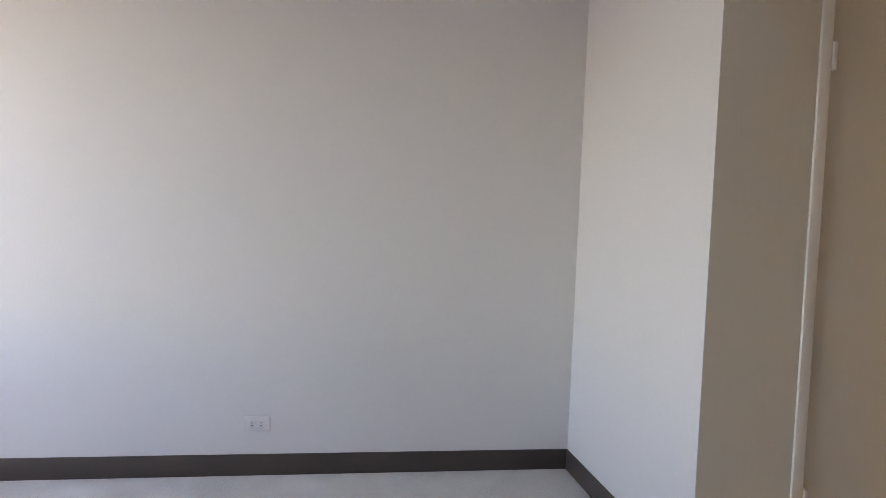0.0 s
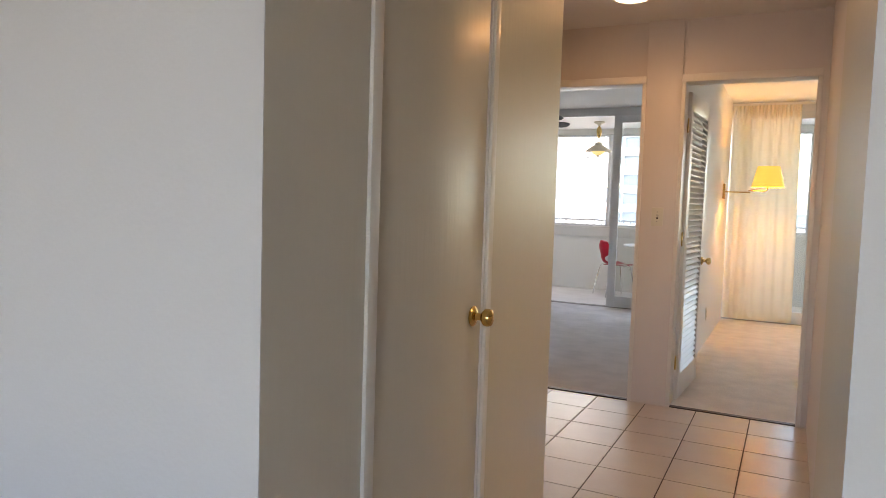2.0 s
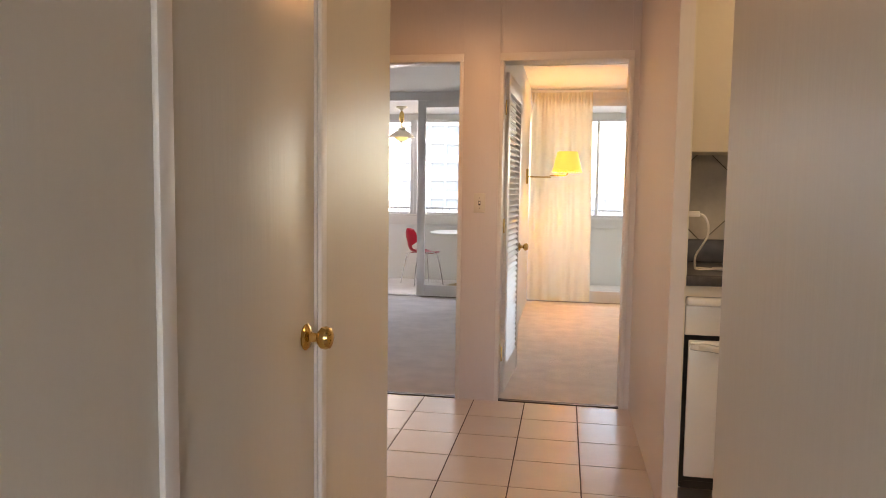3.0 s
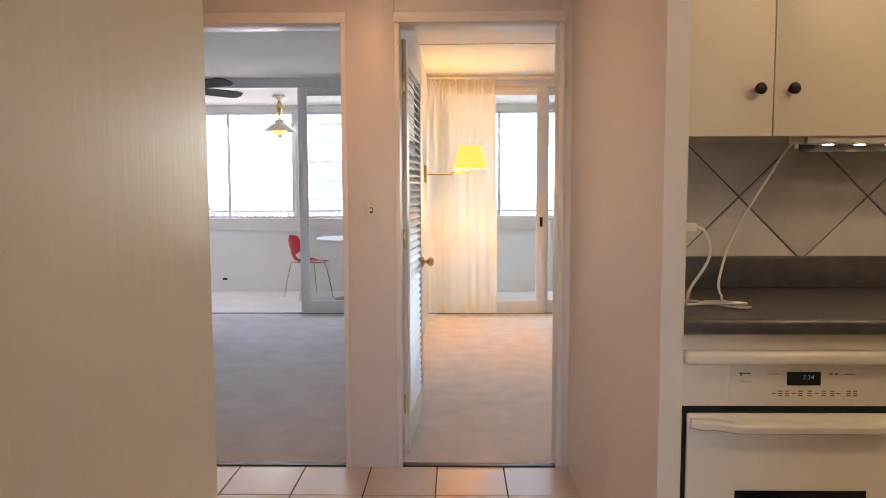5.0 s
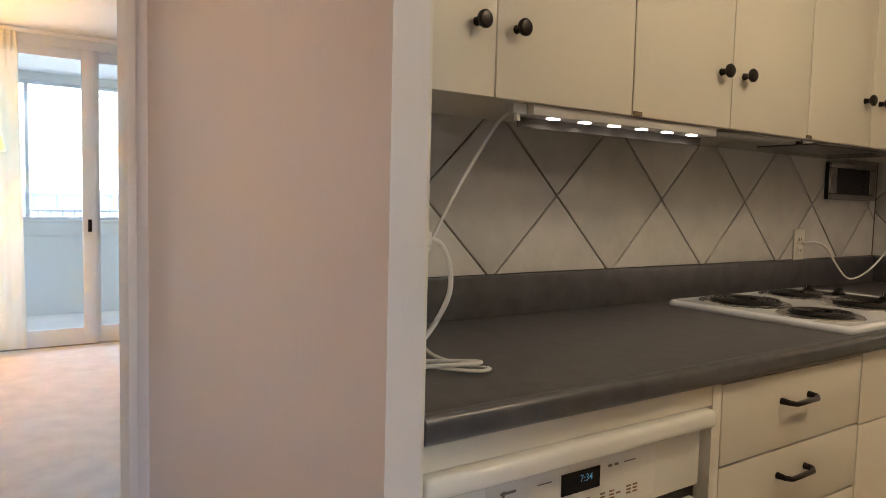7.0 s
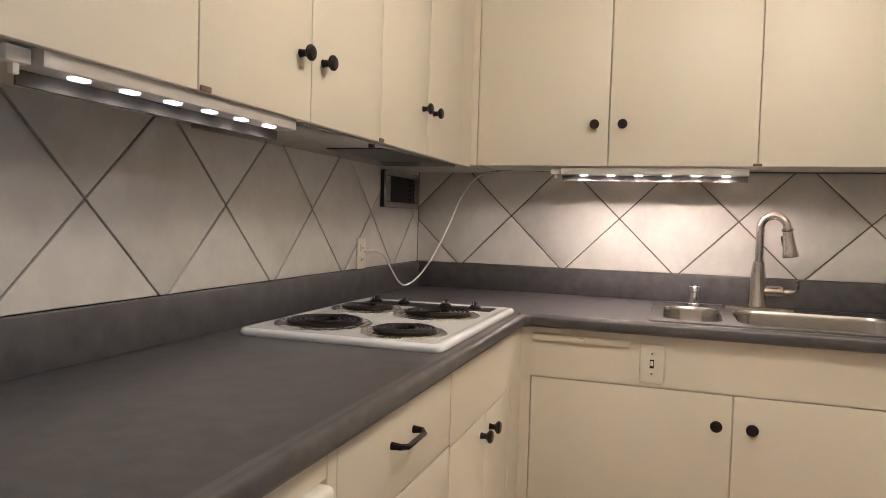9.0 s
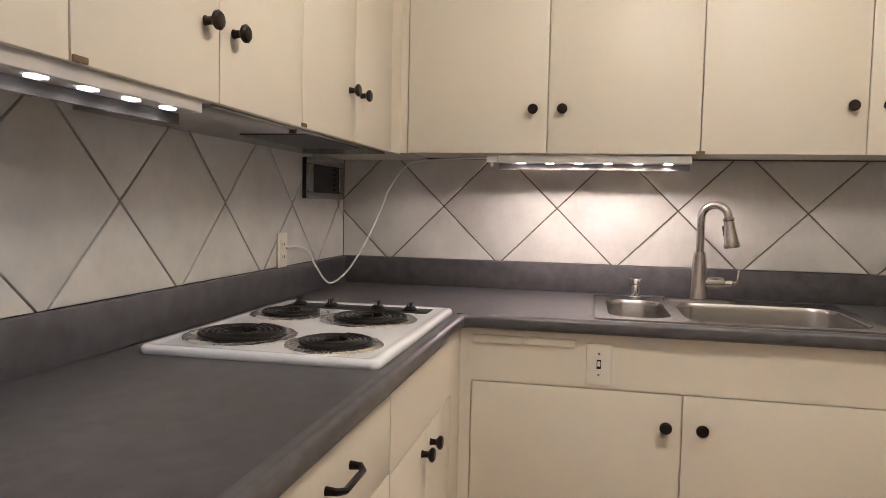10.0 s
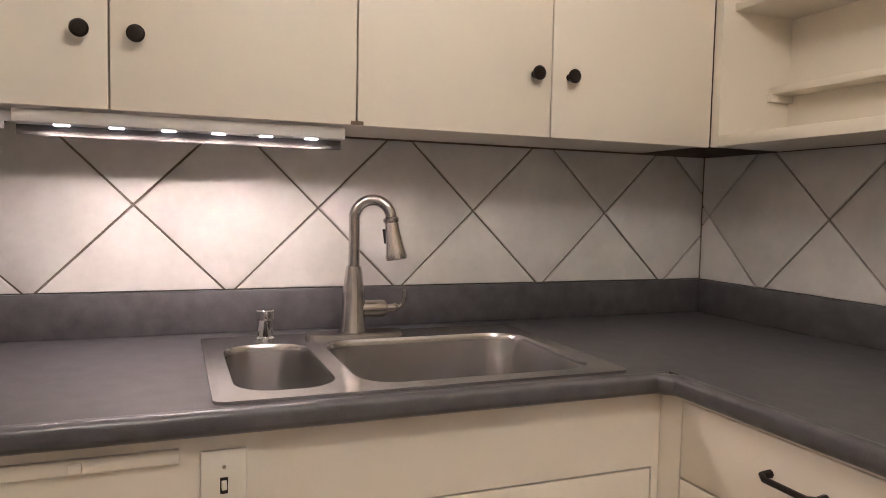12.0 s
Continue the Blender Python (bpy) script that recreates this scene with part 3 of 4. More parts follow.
def sconce():
    t = thing("wall_lamp", (-0.82, 8.340, 1.45), "brass swing-arm wall lamp with a lit yellow shade", "wall lamp")
    part("back_plate", boxes((-0.82, -0.795, 8.310, 8.370, 1.37, 1.53), round_by=0.008), M_BRASS, t)
    bm = bmesh.new()
    tube(bm, smooth_path([(-0.80, 8.340, 1.45), (-0.77, 8.340, 1.445), (-0.58, 8.300, 1.443), (-0.56, 8.295, 1.445)], 4), 0.007)
    part("arm", bm, M_BRASS, t)
    bm = bmesh.new()
    tube(bm, [(-0.57, 8.295, 1.46), (-0.41, 8.245, 1.46), (-0.39, 8.240, 1.47), (-0.39, 8.240, 1.53)], 0.007)
    part("arm", bm, M_BRASS, t)
    bm = bmesh.new()
    lathe(bm, [(0.155, 1.495), (0.105, 1.705), (0.103, 1.705), (0.153, 1.495)], pose(-0.39, 8.240, 0), 36)
    part("shade", bm, M_SHADE, t, "glowing yellow pleated fabric shade")


sconce()


def pendant():
    c = (-2.55, 9.86)
    t = thing("pendant_lamp", (c[0], c[1], 2.39), "cream rise-and-fall pendant lamp over the balcony table", "pendant lamp")
    rows = (("canopy", [(0, 2.39), (0.07, 2.39), (0.075, 2.375), (0.03, 2.355), (0.012, 2.33)], M_PENDANT),
            ("pulley", [(0.012, 2.33), (0.030, 2.30), (0.036, 2.26), (0.030, 2.21), (0.012, 2.17)], M_BRASS),
            ("cord", [(0.006, 2.18), (0.006, 2.10)], M_BRASS),
            ("collar", [(0.02, 2.12), (0.055, 2.105), (0.055, 2.09), (0.04, 2.075)], M_PENDANT),
            ("shade", [(0.04, 2.085), (0.09, 2.06), (0.165, 2.005), (0.175, 1.985), (0.170, 1.985), (0.085, 2.045), (0.035, 2.06)], M_PENDANT),
            ("diffuser", [(0.085, 2.03), (0.085, 1.98), (0.07, 1.955), (0.03, 1.94), (0, 1.938)], M_OPAL),
            ("finial", [(0.03, 1.94), (0.022, 1.925), (0.008, 1.915), (0, 1.912)], M_PENDANT))
    for n, prof, m in rows:
        bm = bmesh.new()
        lathe(bm, prof, pose(c[0], c[1], 0), 28)
        part(n, bm, m, t)


pendant()


def fan():
    c = Vector((-2.78, 7.30, 2.10))
    t = thing("ceiling_fan", (c.x, c.y, C2), "dark five-bladed ceiling fan at rest", "ceiling fan")
    bm = bmesh.new()
    lathe(bm, [(0, C2), (0.06, C2), (0.055, C2 - 0.04), (0.014, C2 - 0.06), (0.014, 2.18)], pose(c.x, c.y, 0), 20)
    part("downrod", bm, M_BRONZE, t)
    bm = bmesh.new()
    lathe(bm, [(0.02, 2.19), (0.09, 2.17), (0.105, 2.12), (0.09, 2.07), (0.05, 2.05), (0, 2.045)], pose(c.x, c.y, 0), 24)
    part("motor", bm, M_BRONZE, t)
    for k in range(5):
        a = radians(47 + 72 * k)
        bm = bmesh.new()
        pts = [(0.08, -0.02), (0.17, -0.03), (0.22, -0.06), (0.58, -0.068), (0.63, -0.045), (0.64, 0.0), (0.63, 0.045), (0.58, 0.068), (0.22, 0.06), (0.17, 0.03), (0.08, 0.02)]
        lo = [bm.verts.new((x, y, 0)) for x, y in pts]
        hi = [bm.verts.new((x, y, 0.008)) for x, y in pts]
        bm.faces.new(lo[::-1]), bm.faces.new(hi)
        for i in range(len(pts)):
            j = (i + 1) % len(pts)
            bm.faces.new((lo[i], lo[j], hi[j], hi[i]))
        bm.transform(Matrix.Translation((c.x, c.y, 2.10)) @ Matrix.Rotation(a, 4, "Z") @ Matrix.Rotation(radians(-15), 4, "X"))
        part("blade", bm, M_FAN, t)


fan()


def shell_chair():
    """A chair with a red bent-plywood shell and chrome legs, facing +x."""
    t = thing("dining_chair", (-2.33, 10.22, 0.0), "red moulded plywood chair with thin chrome legs", "chair")
    c = Vector((-2.33, 10.22, 0))
    bm = bmesh.new()
    prof = [(0.20, 0.435, 0.17), (0.15, 0.452, 0.20), (0.05, 0.45, 0.215), (-0.06, 0.445, 0.20), (-0.13, 0.452, 0.12), (-0.175, 0.49, 0.060),
            (-0.19, 0.545, 0.065), (-0.205, 0.60, 0.15), (-0.215, 0.66, 0.185), (-0.225, 0.72, 0.17), (-0.23, 0.765, 0.11), (-0.232, 0.78, 0.05)]
    rows = []
    for x, z, half in prof:
        rows.append([bm.verts.new((c.x + x + (0.05 * abs(s) ** 2 if z > 0.55 else 0.0), c.y + s * half, z + (0.02 * s * s if z < 0.5 else 0))) for s in (-1, -0.66, -0.33, 0, 0.33, 0.66, 1)])
    for a, b in zip(rows, rows[1:]):
        for i in range(6):
            bm.faces.new((a[i], a[i + 1], b[i + 1], b[i]))
    bmesh.ops.solidify(bm, geom=bm.faces[:], thickness=0.011)
    t.rotation_euler = (0, 0, radians(38))
    part("shell", bm, M_RED, t, "red lacquered one-piece seat and back")
    for sx, sy in ((1, 1), (1, -1), (-1, 1), (-1, -1)):
        bm = bmesh.new()
        tube(bm, smooth_path([(c.x, c.y + sy * 0.02, 0.432), (c.x + sx * 0.10, c.y + sy * 0.10, 0.430), (c.x + sx * 0.155, c.y + sy * 0.16, 0.40), (c.x + sx * 0.22, c.y + sy * 0.215, 0.006)], 5), 0.008)
        part("leg", bm, M_CHROME, t)


shell_chair()


def round_table():
    c = (-1.72, 10.12)
    t = thing("round_table", (c[0], c[1], 0), "white round pedestal table with a metal edge", "table")
    bm = bmesh.new()
    lathe(bm, [(0, 0.715), (0.46, 0.715), (0.475, 0.722), (0.475, 0.738), (0.465, 0.745), (0, 0.745)], pose(*c, 0), 48)
    part("tabletop", bm, M_WHITEPLASTIC, t)
    bm = bmesh.new()
    lathe(bm, [(0.11, 0.714), (0.05, 0.69), (0.033, 0.6), (0.032, 0.16), (0.06, 0.06), (0.22, 0.02), (0.27, 0.006), (0.27, 0.004), (0, 0.004)], pose(*c, 0), 36)
    part("pedestal", bm, M_BRASS, t, "brass coloured pedestal")


round_table()
solid("wall_plug", boxes((-3.56, -3.50, WY - 0.012, WY, 0.155, 0.18), round_by=0.003), M_BRONZE, "small dark plug low on the balcony wall", "plug")


# ---- kitchen ----
def cabinet_knob(at, way):
    bm = bmesh.new()
    lathe(bm, [(0, 0), (0.009, 0), (0.0075, 0.006), (0.007, 0.014), (0.012, 0.018), (0.0165, 0.022), (0.017, 0.027), (0.013, 0.031), (0, 0.033)], facing(*at, way), 20)
    return bm


def wall_cabinet(label, axis, a0, seam, a1, face, back, z0=1.44, z1=2.199, knob_z=1.567, offset=0.048):
    """Two doors under a soffit; axis x runs along the range wall, axis y along the sink wall."""
    lo, hi = min(a0, a1), max(a0, a1)
    def rows(p0, p1, d0, d1, q0, q1):
        return (p0, p1, d0, d1, q0, q1) if axis == "x" else (d0, d1, p0, p1, q0, q1)
    d0, d1 = min(face, back), max(face, back)
    at = ((lo + hi) / 2, (d0 + d1) / 2, z0) if axis == "x" else ((d0 + d1) / 2, (lo + hi) / 2, z0)
    t = thing("wall_cabinet", at, label, "cabinet", "kitchen wall cabinets")
    inner = face + 0.019 if back > face else face - 0.019
    part("body", boxes(rows(lo, hi, min(inner, back), max(inner, back), z0 + 0.004, z1)), M_CAB, t)
    for e0, e1, s in ((lo, seam, -1), (seam, hi, 1)):
        d = part("door", boxes(rows(e0 + 0.0015, e1 - 0.0015, min(face, inner - 0.001), max(face, inner - 0.001), z0, z1 - 0.004), round_by=0.0025), M_CAB, t)
        k = seam + s * offset
        kn = cabinet_knob((k, face, knob_z), (0, -1, 0)) if axis == "x" else cabinet_knob((face, k, knob_z), (-1, 0, 0))
        part("knob", kn, M_BRONZE, d, "dark bronze round knob")
    return t


F_N, F_E = 3.897, 2.353
wall_cabinet("cream painted wall cabinet beside the hall wall", "x", X0, 0.398, 0.785, F_N, NY, 1.436, knob_z=1.570)
wall_cabinet("cream painted wall cabinet above the worktop", "x", 0.785, 1.150, 1.515, F_N, NY, 1.436, knob_z=1.570)
wall_cabinet("cream painted wall cabinet above the cooktop", "x", 1.515, 1.878, 2.240, F_N, NY, 1.436, knob_z=1.572)
solid("cabinet_filler", boxes((2.240, 2.65, F_N + 0.001, NY, 1.438, 2.199), (F_E + 0.001, 2.65, 3.873, F_N + 0.001, 1.444, 2.199)), M_CAB,
      "cream painted corner filler between wall cabinets", "cabinet filler")
wall_cabinet("cream painted wall cabinet in the corner by the sink", "y", 3.872, 3.392, 2.906, F_E, SX, 1.444, knob_z=1.588)
wall_cabinet("cream painted wall cabinet above the sink", "y", 2.906, 2.426, 1.938, F_E, SX, 1.444, knob_z=1.591)
for x in (0.80, 1.518):
    solid("worn_hinge", boxes((x - 0.014, x + 0.014, F_N - 0.004, F_N - 0.001, 1.437, 1.446), round_by=0.001), M_WORN, "worn bare hinge under a cabinet door", "hinge", "worn hinges")
solid("worn_hinge", boxes((F_E - 0.004, F_E - 0.001, 2.892, 2.920, 1.445, 1.453), round_by=0.001), M_WORN, "worn bare hinge under a cabinet door", "hinge", "worn hinges")

# open corner shelves on the last wall
os_ = thing("open_shelf", (1.6, 1.8, 1.445), "cream painted open wall shelf with a narrow spice shelf", "shelf")
part("side_panel", boxes((2.325, 2.3525, SY + 0.001, 1.937, 1.445, 2.199)), M_CAB, os_)
part("side_panel", boxes((0.9, 0.92, SY + 0.001, 1.937, 1.445, 2.199)), M_CAB, os_)
part("bottom_board", boxes((0.92, 2.325, SY + 0.001, 1.937, 1.445, 1.475), round_by=0.002), M_CAB, os_)
part("back_panel", boxes((0.92, 2.325, SY + 0.001, SY + 0.008, 1.475, 2.199)), M_CAB, os_)
part("spice_shelf", boxes((0.92, 2.325, SY + 0.008, 1.770, 1.592, 1.610), round_by=0.002), M_CAB, os_)
part("spice_shelf", boxes((0.92, 2.325, SY + 0.008, 1.90, 1.80, 1.82), round_by=0.002), M_CAB, os_)
part("cleat", boxes((2.310, 2.325, SY + 0.008, 1.775, 1.572, 1.592), round_by=0.001), M_CAB, os_)


# light strips under the cabinets
def light_strip(axis, a0, a1, d0, d1, plug0, plug1, label):
    def r(p0, p1, e0, e1, q0, q1):
        return (p0, p1, e0, e1, q0, q1) if axis == "x" else (e0, e1, p0, p1, q0, q1)
    mid = (a0 + a1) / 2
    t = thing("under_cabinet_light", (mid, (d0 + d1) / 2, 1.43) if axis == "x" else ((d0 + d1) / 2, mid, 1.43), label, "light strip", "light strips")
    part("housing", boxes(r(a0, a1, d0, d1, 1.414, 1.440), round_by=0.003), M_STRIP, t)
    part("connector", boxes(r(plug0, plug1, d0 + 0.016, d0 + 0.034, 1.416, 1.436), r((plug0 + plug1) / 2 - 0.005, (plug0 + plug1) / 2 + 0.005, d0 + 0.02, d0 + 0.03, 1.402, 1.417), round_by=0.002), M_WHITEPLASTIC, t, "small white cord connector")
    # added lip behind the LEDs, shapes their cut-off line on the tiles
    part("added_cutoff_lip", boxes(r(a0, a1, d1 - 0.004, d1, 1.394, 1.4145)), M_CUTOFF, t, "thin grey lip added to cut off the strip's light")
    for k in range(6):
        c = a0 + (a1 - a0) * (k + 0.75) / 6.6
        bm = boxes(r(c - 0.013, c + 0.013, d0 + 0.009, d0 + 0.023, 1.4105, 1.4145))
        part("led", bm, M_LED, t, "glowing square led lens")


light_strip("y", 2.927, 3.559, 2.370, 2.420, 3.562, 3.598, "slim white led strip light above the sink, switched on")
light_strip("x", 0.505, 1.112, 3.908, 3.958, 0.466, 0.502, "slim white led strip light above the worktop, switched on")

# hood plate under the range cabinet
hood = thing("range_hood", (1.7, 4.02, 1.43), "shiny steel hood plate under the range cabinet", "range hood")
part("plate", boxes((1.16, 2.235, 3.918, NY - 0.002, 1.430, 1.4385), round_by=0.001), M_STEEL, hood, "mirror-like steel plate")
part("slot", boxes((1.60, 2.00, 3.925, 4.10, 1.4275, 1.4305)), M_BLACK, hood, "dark intake slot")
part("lamp_housing", boxes((1.518, 1.533, 3.918, 3.933, 1.422, 1.436), round_by=0.002), M_BRONZE, hood)


# exhaust fan grille near the corner
vent = thing("wall_vent", (2.38, 4.19, 1.27), "chrome framed black exhaust vent on the tiles", "vent")
vx0, vx1, vz0, vz1 = 2.235, 2.59, 1.279, 1.420
part("housing", boxes((vx0, vx1, 4.196, NY - 0.001, vz0, vz1), round_by=0.003), M_MATTE, vent)
for r in ((vx0, vx1, 4.188, 4.196, vz1 - 0.022, vz1), (vx0, vx1, 4.188, 4.196, vz0, vz0 + 0.022), (vx0, vx0 + 0.05, 4.188, 4.196, vz0 + 0.022, vz1 - 0.022),
          (vx1 - 0.05, vx1, 4.188, 4.196, vz0 + 0.022, vz1 - 0.022)):
    part("frame", boxes(r, round_by=0.003), M_STEEL, vent)
for k in range(5):
    part("slat", boxes((vx1 - 0.10, vx1 - 0.052, 4.190, 4.1955, vz0 + 0.030 + k * 0.019, vz0 + 0.038 + k * 0.019), round_by=0.001), M_MATTE, vent)

# outlets and cords
switch_plate((2.075, NY - 0.001, 1.108), (0, -1, 0), "ivory outlet on the tiles beside the cooktop", outlet=True)
switch_plate((X0 - 0.001, 3.690, 1.175), (1, 0, 0), "ivory outlet on the kitchen end wall", outlet=True)
switch_plate((1.9915, 3.205, 0.826), (-1, 0, 0), "ivory toggle switch on the sink cabinet front")


def cord(name, pts, label, r=0.0035, flat=1.0):
    bm = bmesh.new()
    tube(bm, smooth_path(pts, 8), r, 8, flat)
    return solid(name, bm, M_WHITEPLASTIC, label, "cord", "white power cords")


cord("power_cable", [(2.40, 3.562, 1.425), (2.47, 3.64, 1.436), (2.55, 3.78, 1.436), (2.60, 3.90, 1.430), (2.575, 3.945, 1.40), (2.52, 3.985, 1.32), (2.495, 4.006, 1.25), (2.455, 4.045, 1.14),
                    (2.405, 4.095, 1.03), (2.355, 4.135, 0.982), (2.315, 4.155, 0.990), (2.275, 4.172, 1.040), (2.22, 4.185, 1.100), (2.16, 4.196, 1.118), (2.09, 4.200, 1.116)],
     "thin white power cord drooping from the strip light to the outlet")
cord("power_cable", [(0.545, 3.955, 1.428), (0.515, 3.965, 1.432), (0.493, 4.002, 1.408), (0.445, 4.035, 1.31), (0.395, 4.05, 1.215), (0.345, 4.055, 1.11), (0.312, 4.046, 1.00), (0.300, 4.01, 0.962), (0.294, 3.975, 0.957),
                    (0.262, 3.88, 0.956), (0.272, 3.79, 0.956), (0.292, 3.758, 0.956), (0.262, 3.75, 0.956), (0.215, 3.80, 0.957), (0.175, 3.86, 0.957), (0.135, 3.875, 0.957)],
     "white flat power cord hanging down and coiled on the worktop", 0.0042, 0.7)
cord("power_cable", [(0.105, 3.668, 1.183), (0.124, 3.664, 1.175), (0.138, 3.662, 1.145), (0.139, 3.662, 1.105), (0.122, 3.668, 1.065), (0.102, 3.690, 1.020), (0.108, 3.735, 0.975), (0.130, 3.80, 0.957),
                    (0.185, 3.82, 0.956), (0.24, 3.775, 0.964), (0.285, 3.772, 0.964), (0.26, 3.80, 0.963), (0.20, 3.86, 0.957)],
     "white power cord from the plug lying on the worktop", 0.004)
ad = thing("power_adapter", (0.08, 3.672, 1.183), "small white plug adapter in the outlet", "plug")
part("block", boxes((0.0635, 0.106, 3.658, 3.686, 1.172, 1.194), round_by=0.004), M_WHITEPLASTIC, ad)


# worktop with its rolled edge, splash lip and sink cut-out
TOP = 0.95
EDGE_N, EDGE_E, EDGE_S = 3.584, 1.957, 2.376
SK = (1.998, 2.548, 2.432, 3.221)
wt = thing("worktop", (1.9, 3.0, 0.912), "charcoal speckled laminate worktop with rolled front edge", "worktop")
i = 0.03
part("slab", plate([(X0, EDGE_N + i), (EDGE_E + i, EDGE_N + i), (EDGE_E + i, EDGE_S - i), (0.9, EDGE_S - i), (0.9, SY), (SX, SY), (SX, NY), (X0, NY)],
                   [round_rect(SK[0] + 0.015, SK[1] - 0.015, SK[2] + 0.015, SK[3] - 0.015, 0.03)], 0.915, TOP), M_LAMINATE, wt)
bm = bmesh.new()
path = [(X0, EDGE_N, (0, 1)), (EDGE_E - 0.016, EDGE_N, (0.38, 0.92)), (EDGE_E, EDGE_N - 0.016, (0.92, 0.38)), (EDGE_E, EDGE_S + 0.02, (0.95, -0.32)), (EDGE_E - 0.02, EDGE_S, (0.32, -0.95)), (0.9, EDGE_S, (0, -1))]
prof = [(0.034, TOP), (0.024, TOP + 0.0015), (0.016, TOP + 0.004), (0.009, TOP + 0.0035), (0.003, TOP - 0.001), (0.0, TOP - 0.009), (0.0, 0.926), (0.003, 0.918), (0.010, 0.913), (0.034, 0.912)]
rows = []
for x, y, (nx, ny) in path:
    k = 1.0 / max(abs(nx), abs(ny)) if (nx and ny) else 1.0
    rows.append([bm.verts.new((x + nx * d * k, y + ny * d * k, z)) for d, z in prof])
for a, b in zip(rows, rows[1:]):
    for j in range(len(prof) - 1):
        bm.faces.new((a[j], b[j], b[j + 1], a[j + 1]))
bm.faces.new(rows[0]), bm.faces.new(rows[-1][::-1])
bmesh.ops.recalc_face_normals(bm, faces=bm.faces)
part("rolled_edge", bm, M_LAMINATE, wt)
for n, r in (("splash_lip", (X0, SX - 0.02, NY - 0.02, NY, TOP, 1.055)), ("splash_lip", (SX - 0.02, SX, SY, NY, TOP, 1.0552)), ("splash_lip", (0.9, SX - 0.02, SY, SY + 0.02, TOP, 1.055))):
    part(n, boxes(r, round_by=0.004), M_LAMINATE, wt)


# cooktop
def cooktop():
    x0, x1, y0, y1 = 1.240, 1.970, 3.622, 4.136
    t = thing("cooktop", ((x0 + x1) / 2, (y0 + y1) / 2, TOP), "white enamel electric cooktop with four coil burners", "cooktop")
    bm = bmesh.new()
    rings = []
    for d, z in ((0.002, 0.0), (0.0, 0.004), (0.0, 0.010), (0.002, 0.0145), (0.006, 0.0175), (0.012, 0.0185), (0.019, 0.0175), (0.026, 0.0158), (0.032, 0.0155)):
        rings.append([bm.verts.new((x, y, TOP + z)) for x, y in round_rect(x0 + d, x1 - d, y0 + d, y1 - d, 0.022 - d * 0.4)])
    for a, c in zip(rings, rings[1:]):
        for k in range(len(a)):
            m = (k + 1) % len(a)
            bm.faces.new((a[k], a[m], c[m], c[k]))
    bm.faces.new(rings[-1])
    bmesh.ops.recalc_face_normals(bm, faces=bm.faces)
    part("enamel_top", bm, M_ENAMEL, t)
    part("control_panel", boxes((1.842, 1.926, 3.672, 4.092, TOP + 0.0155, TOP + 0.017), round_by=0.0005), M_MATTE, t, "black control strip")
    for y in (4.062, 3.966, 3.826, 3.730):
        bm = bmesh.new()
        lathe(bm, [(0.021, 0), (0.022, 0.004), (0.016, 0.009), (0.013, 0.011), (0.012, 0.012), (0, 0.012)], pose(1.888, y, TOP + 0.016), 20)
        box(bm, 1.871, 1.905, y - 0.005, y + 0.005, TOP + 0.027, TOP + 0.039, 0.002)
        k = part("control_knob", bm, M_BLACK, t, "black rotary knob")
        part("pointer", boxes((1.8705, 1.8715, y - 0.001, y + 0.001, TOP + 0.029, TOP + 0.038)), M_ENAMEL, k)
    for cx, cy, r in ((1.402, 3.990, 0.100), (1.368, 3.758, 0.080), (1.712, 4.014, 0.080), (1.694, 3.788, 0.100)):
        z = TOP + 0.0155
        bm = bmesh.new()
        lathe(bm, [(r + 0.024, -0.004), (r + 0.024, -0.001), (r + 0.018, 0.002), (r + 0.010, 0.003), (r + 0.003, 0.0005), (r * 0.93, -0.0015), (r * 0.5, -0.0025), (0.02, -0.0025), (0, -0.0025)], pose(cx, cy, z + 0.003), 48)
        for v in bm.verts:
            if math.hypot(v.co.x - cx, v.co.y - cy) > r * 0.9:
                v.co.z += 0.0022 * noise.noise((v.co.x * 90, v.co.y * 90, 2)) + 0.001
                v.co.x += 0.0035 * noise.noise((v.co.x * 70, v.co.y * 70, 7))
                v.co.y += 0.0035 * noise.noise((v.co.x * 70, v.co.y * 70, 9))
        pan = part("drip_pan", bm, M_FOIL, t, "foil-lined drip pan")
        bm = bmesh.new()
        pts = []
        for k in range(150):
            a = k * 2 * math.pi * 5 / 149
            q = r * (0.30 + 0.66 * k / 149)
            pts.append((cx + q * math.cos(a), cy + q * math.sin(a), z + 0.0095))
        tube(bm, pts, 0.0048, 8)
        part("coil", bm, M_COIL, t, "blackened spiral heating coil")
        for k in range(3):
            a = radians(30 + 120 * k)
            bm = boxes((0.01, r, -0.0015, 0.0015, 0.001, 0.0052))
            bm.transform(pose(cx, cy, z, 0, 0, math.degrees(a)))
            part("support", bm, M_STEEL, pan)


cooktop()


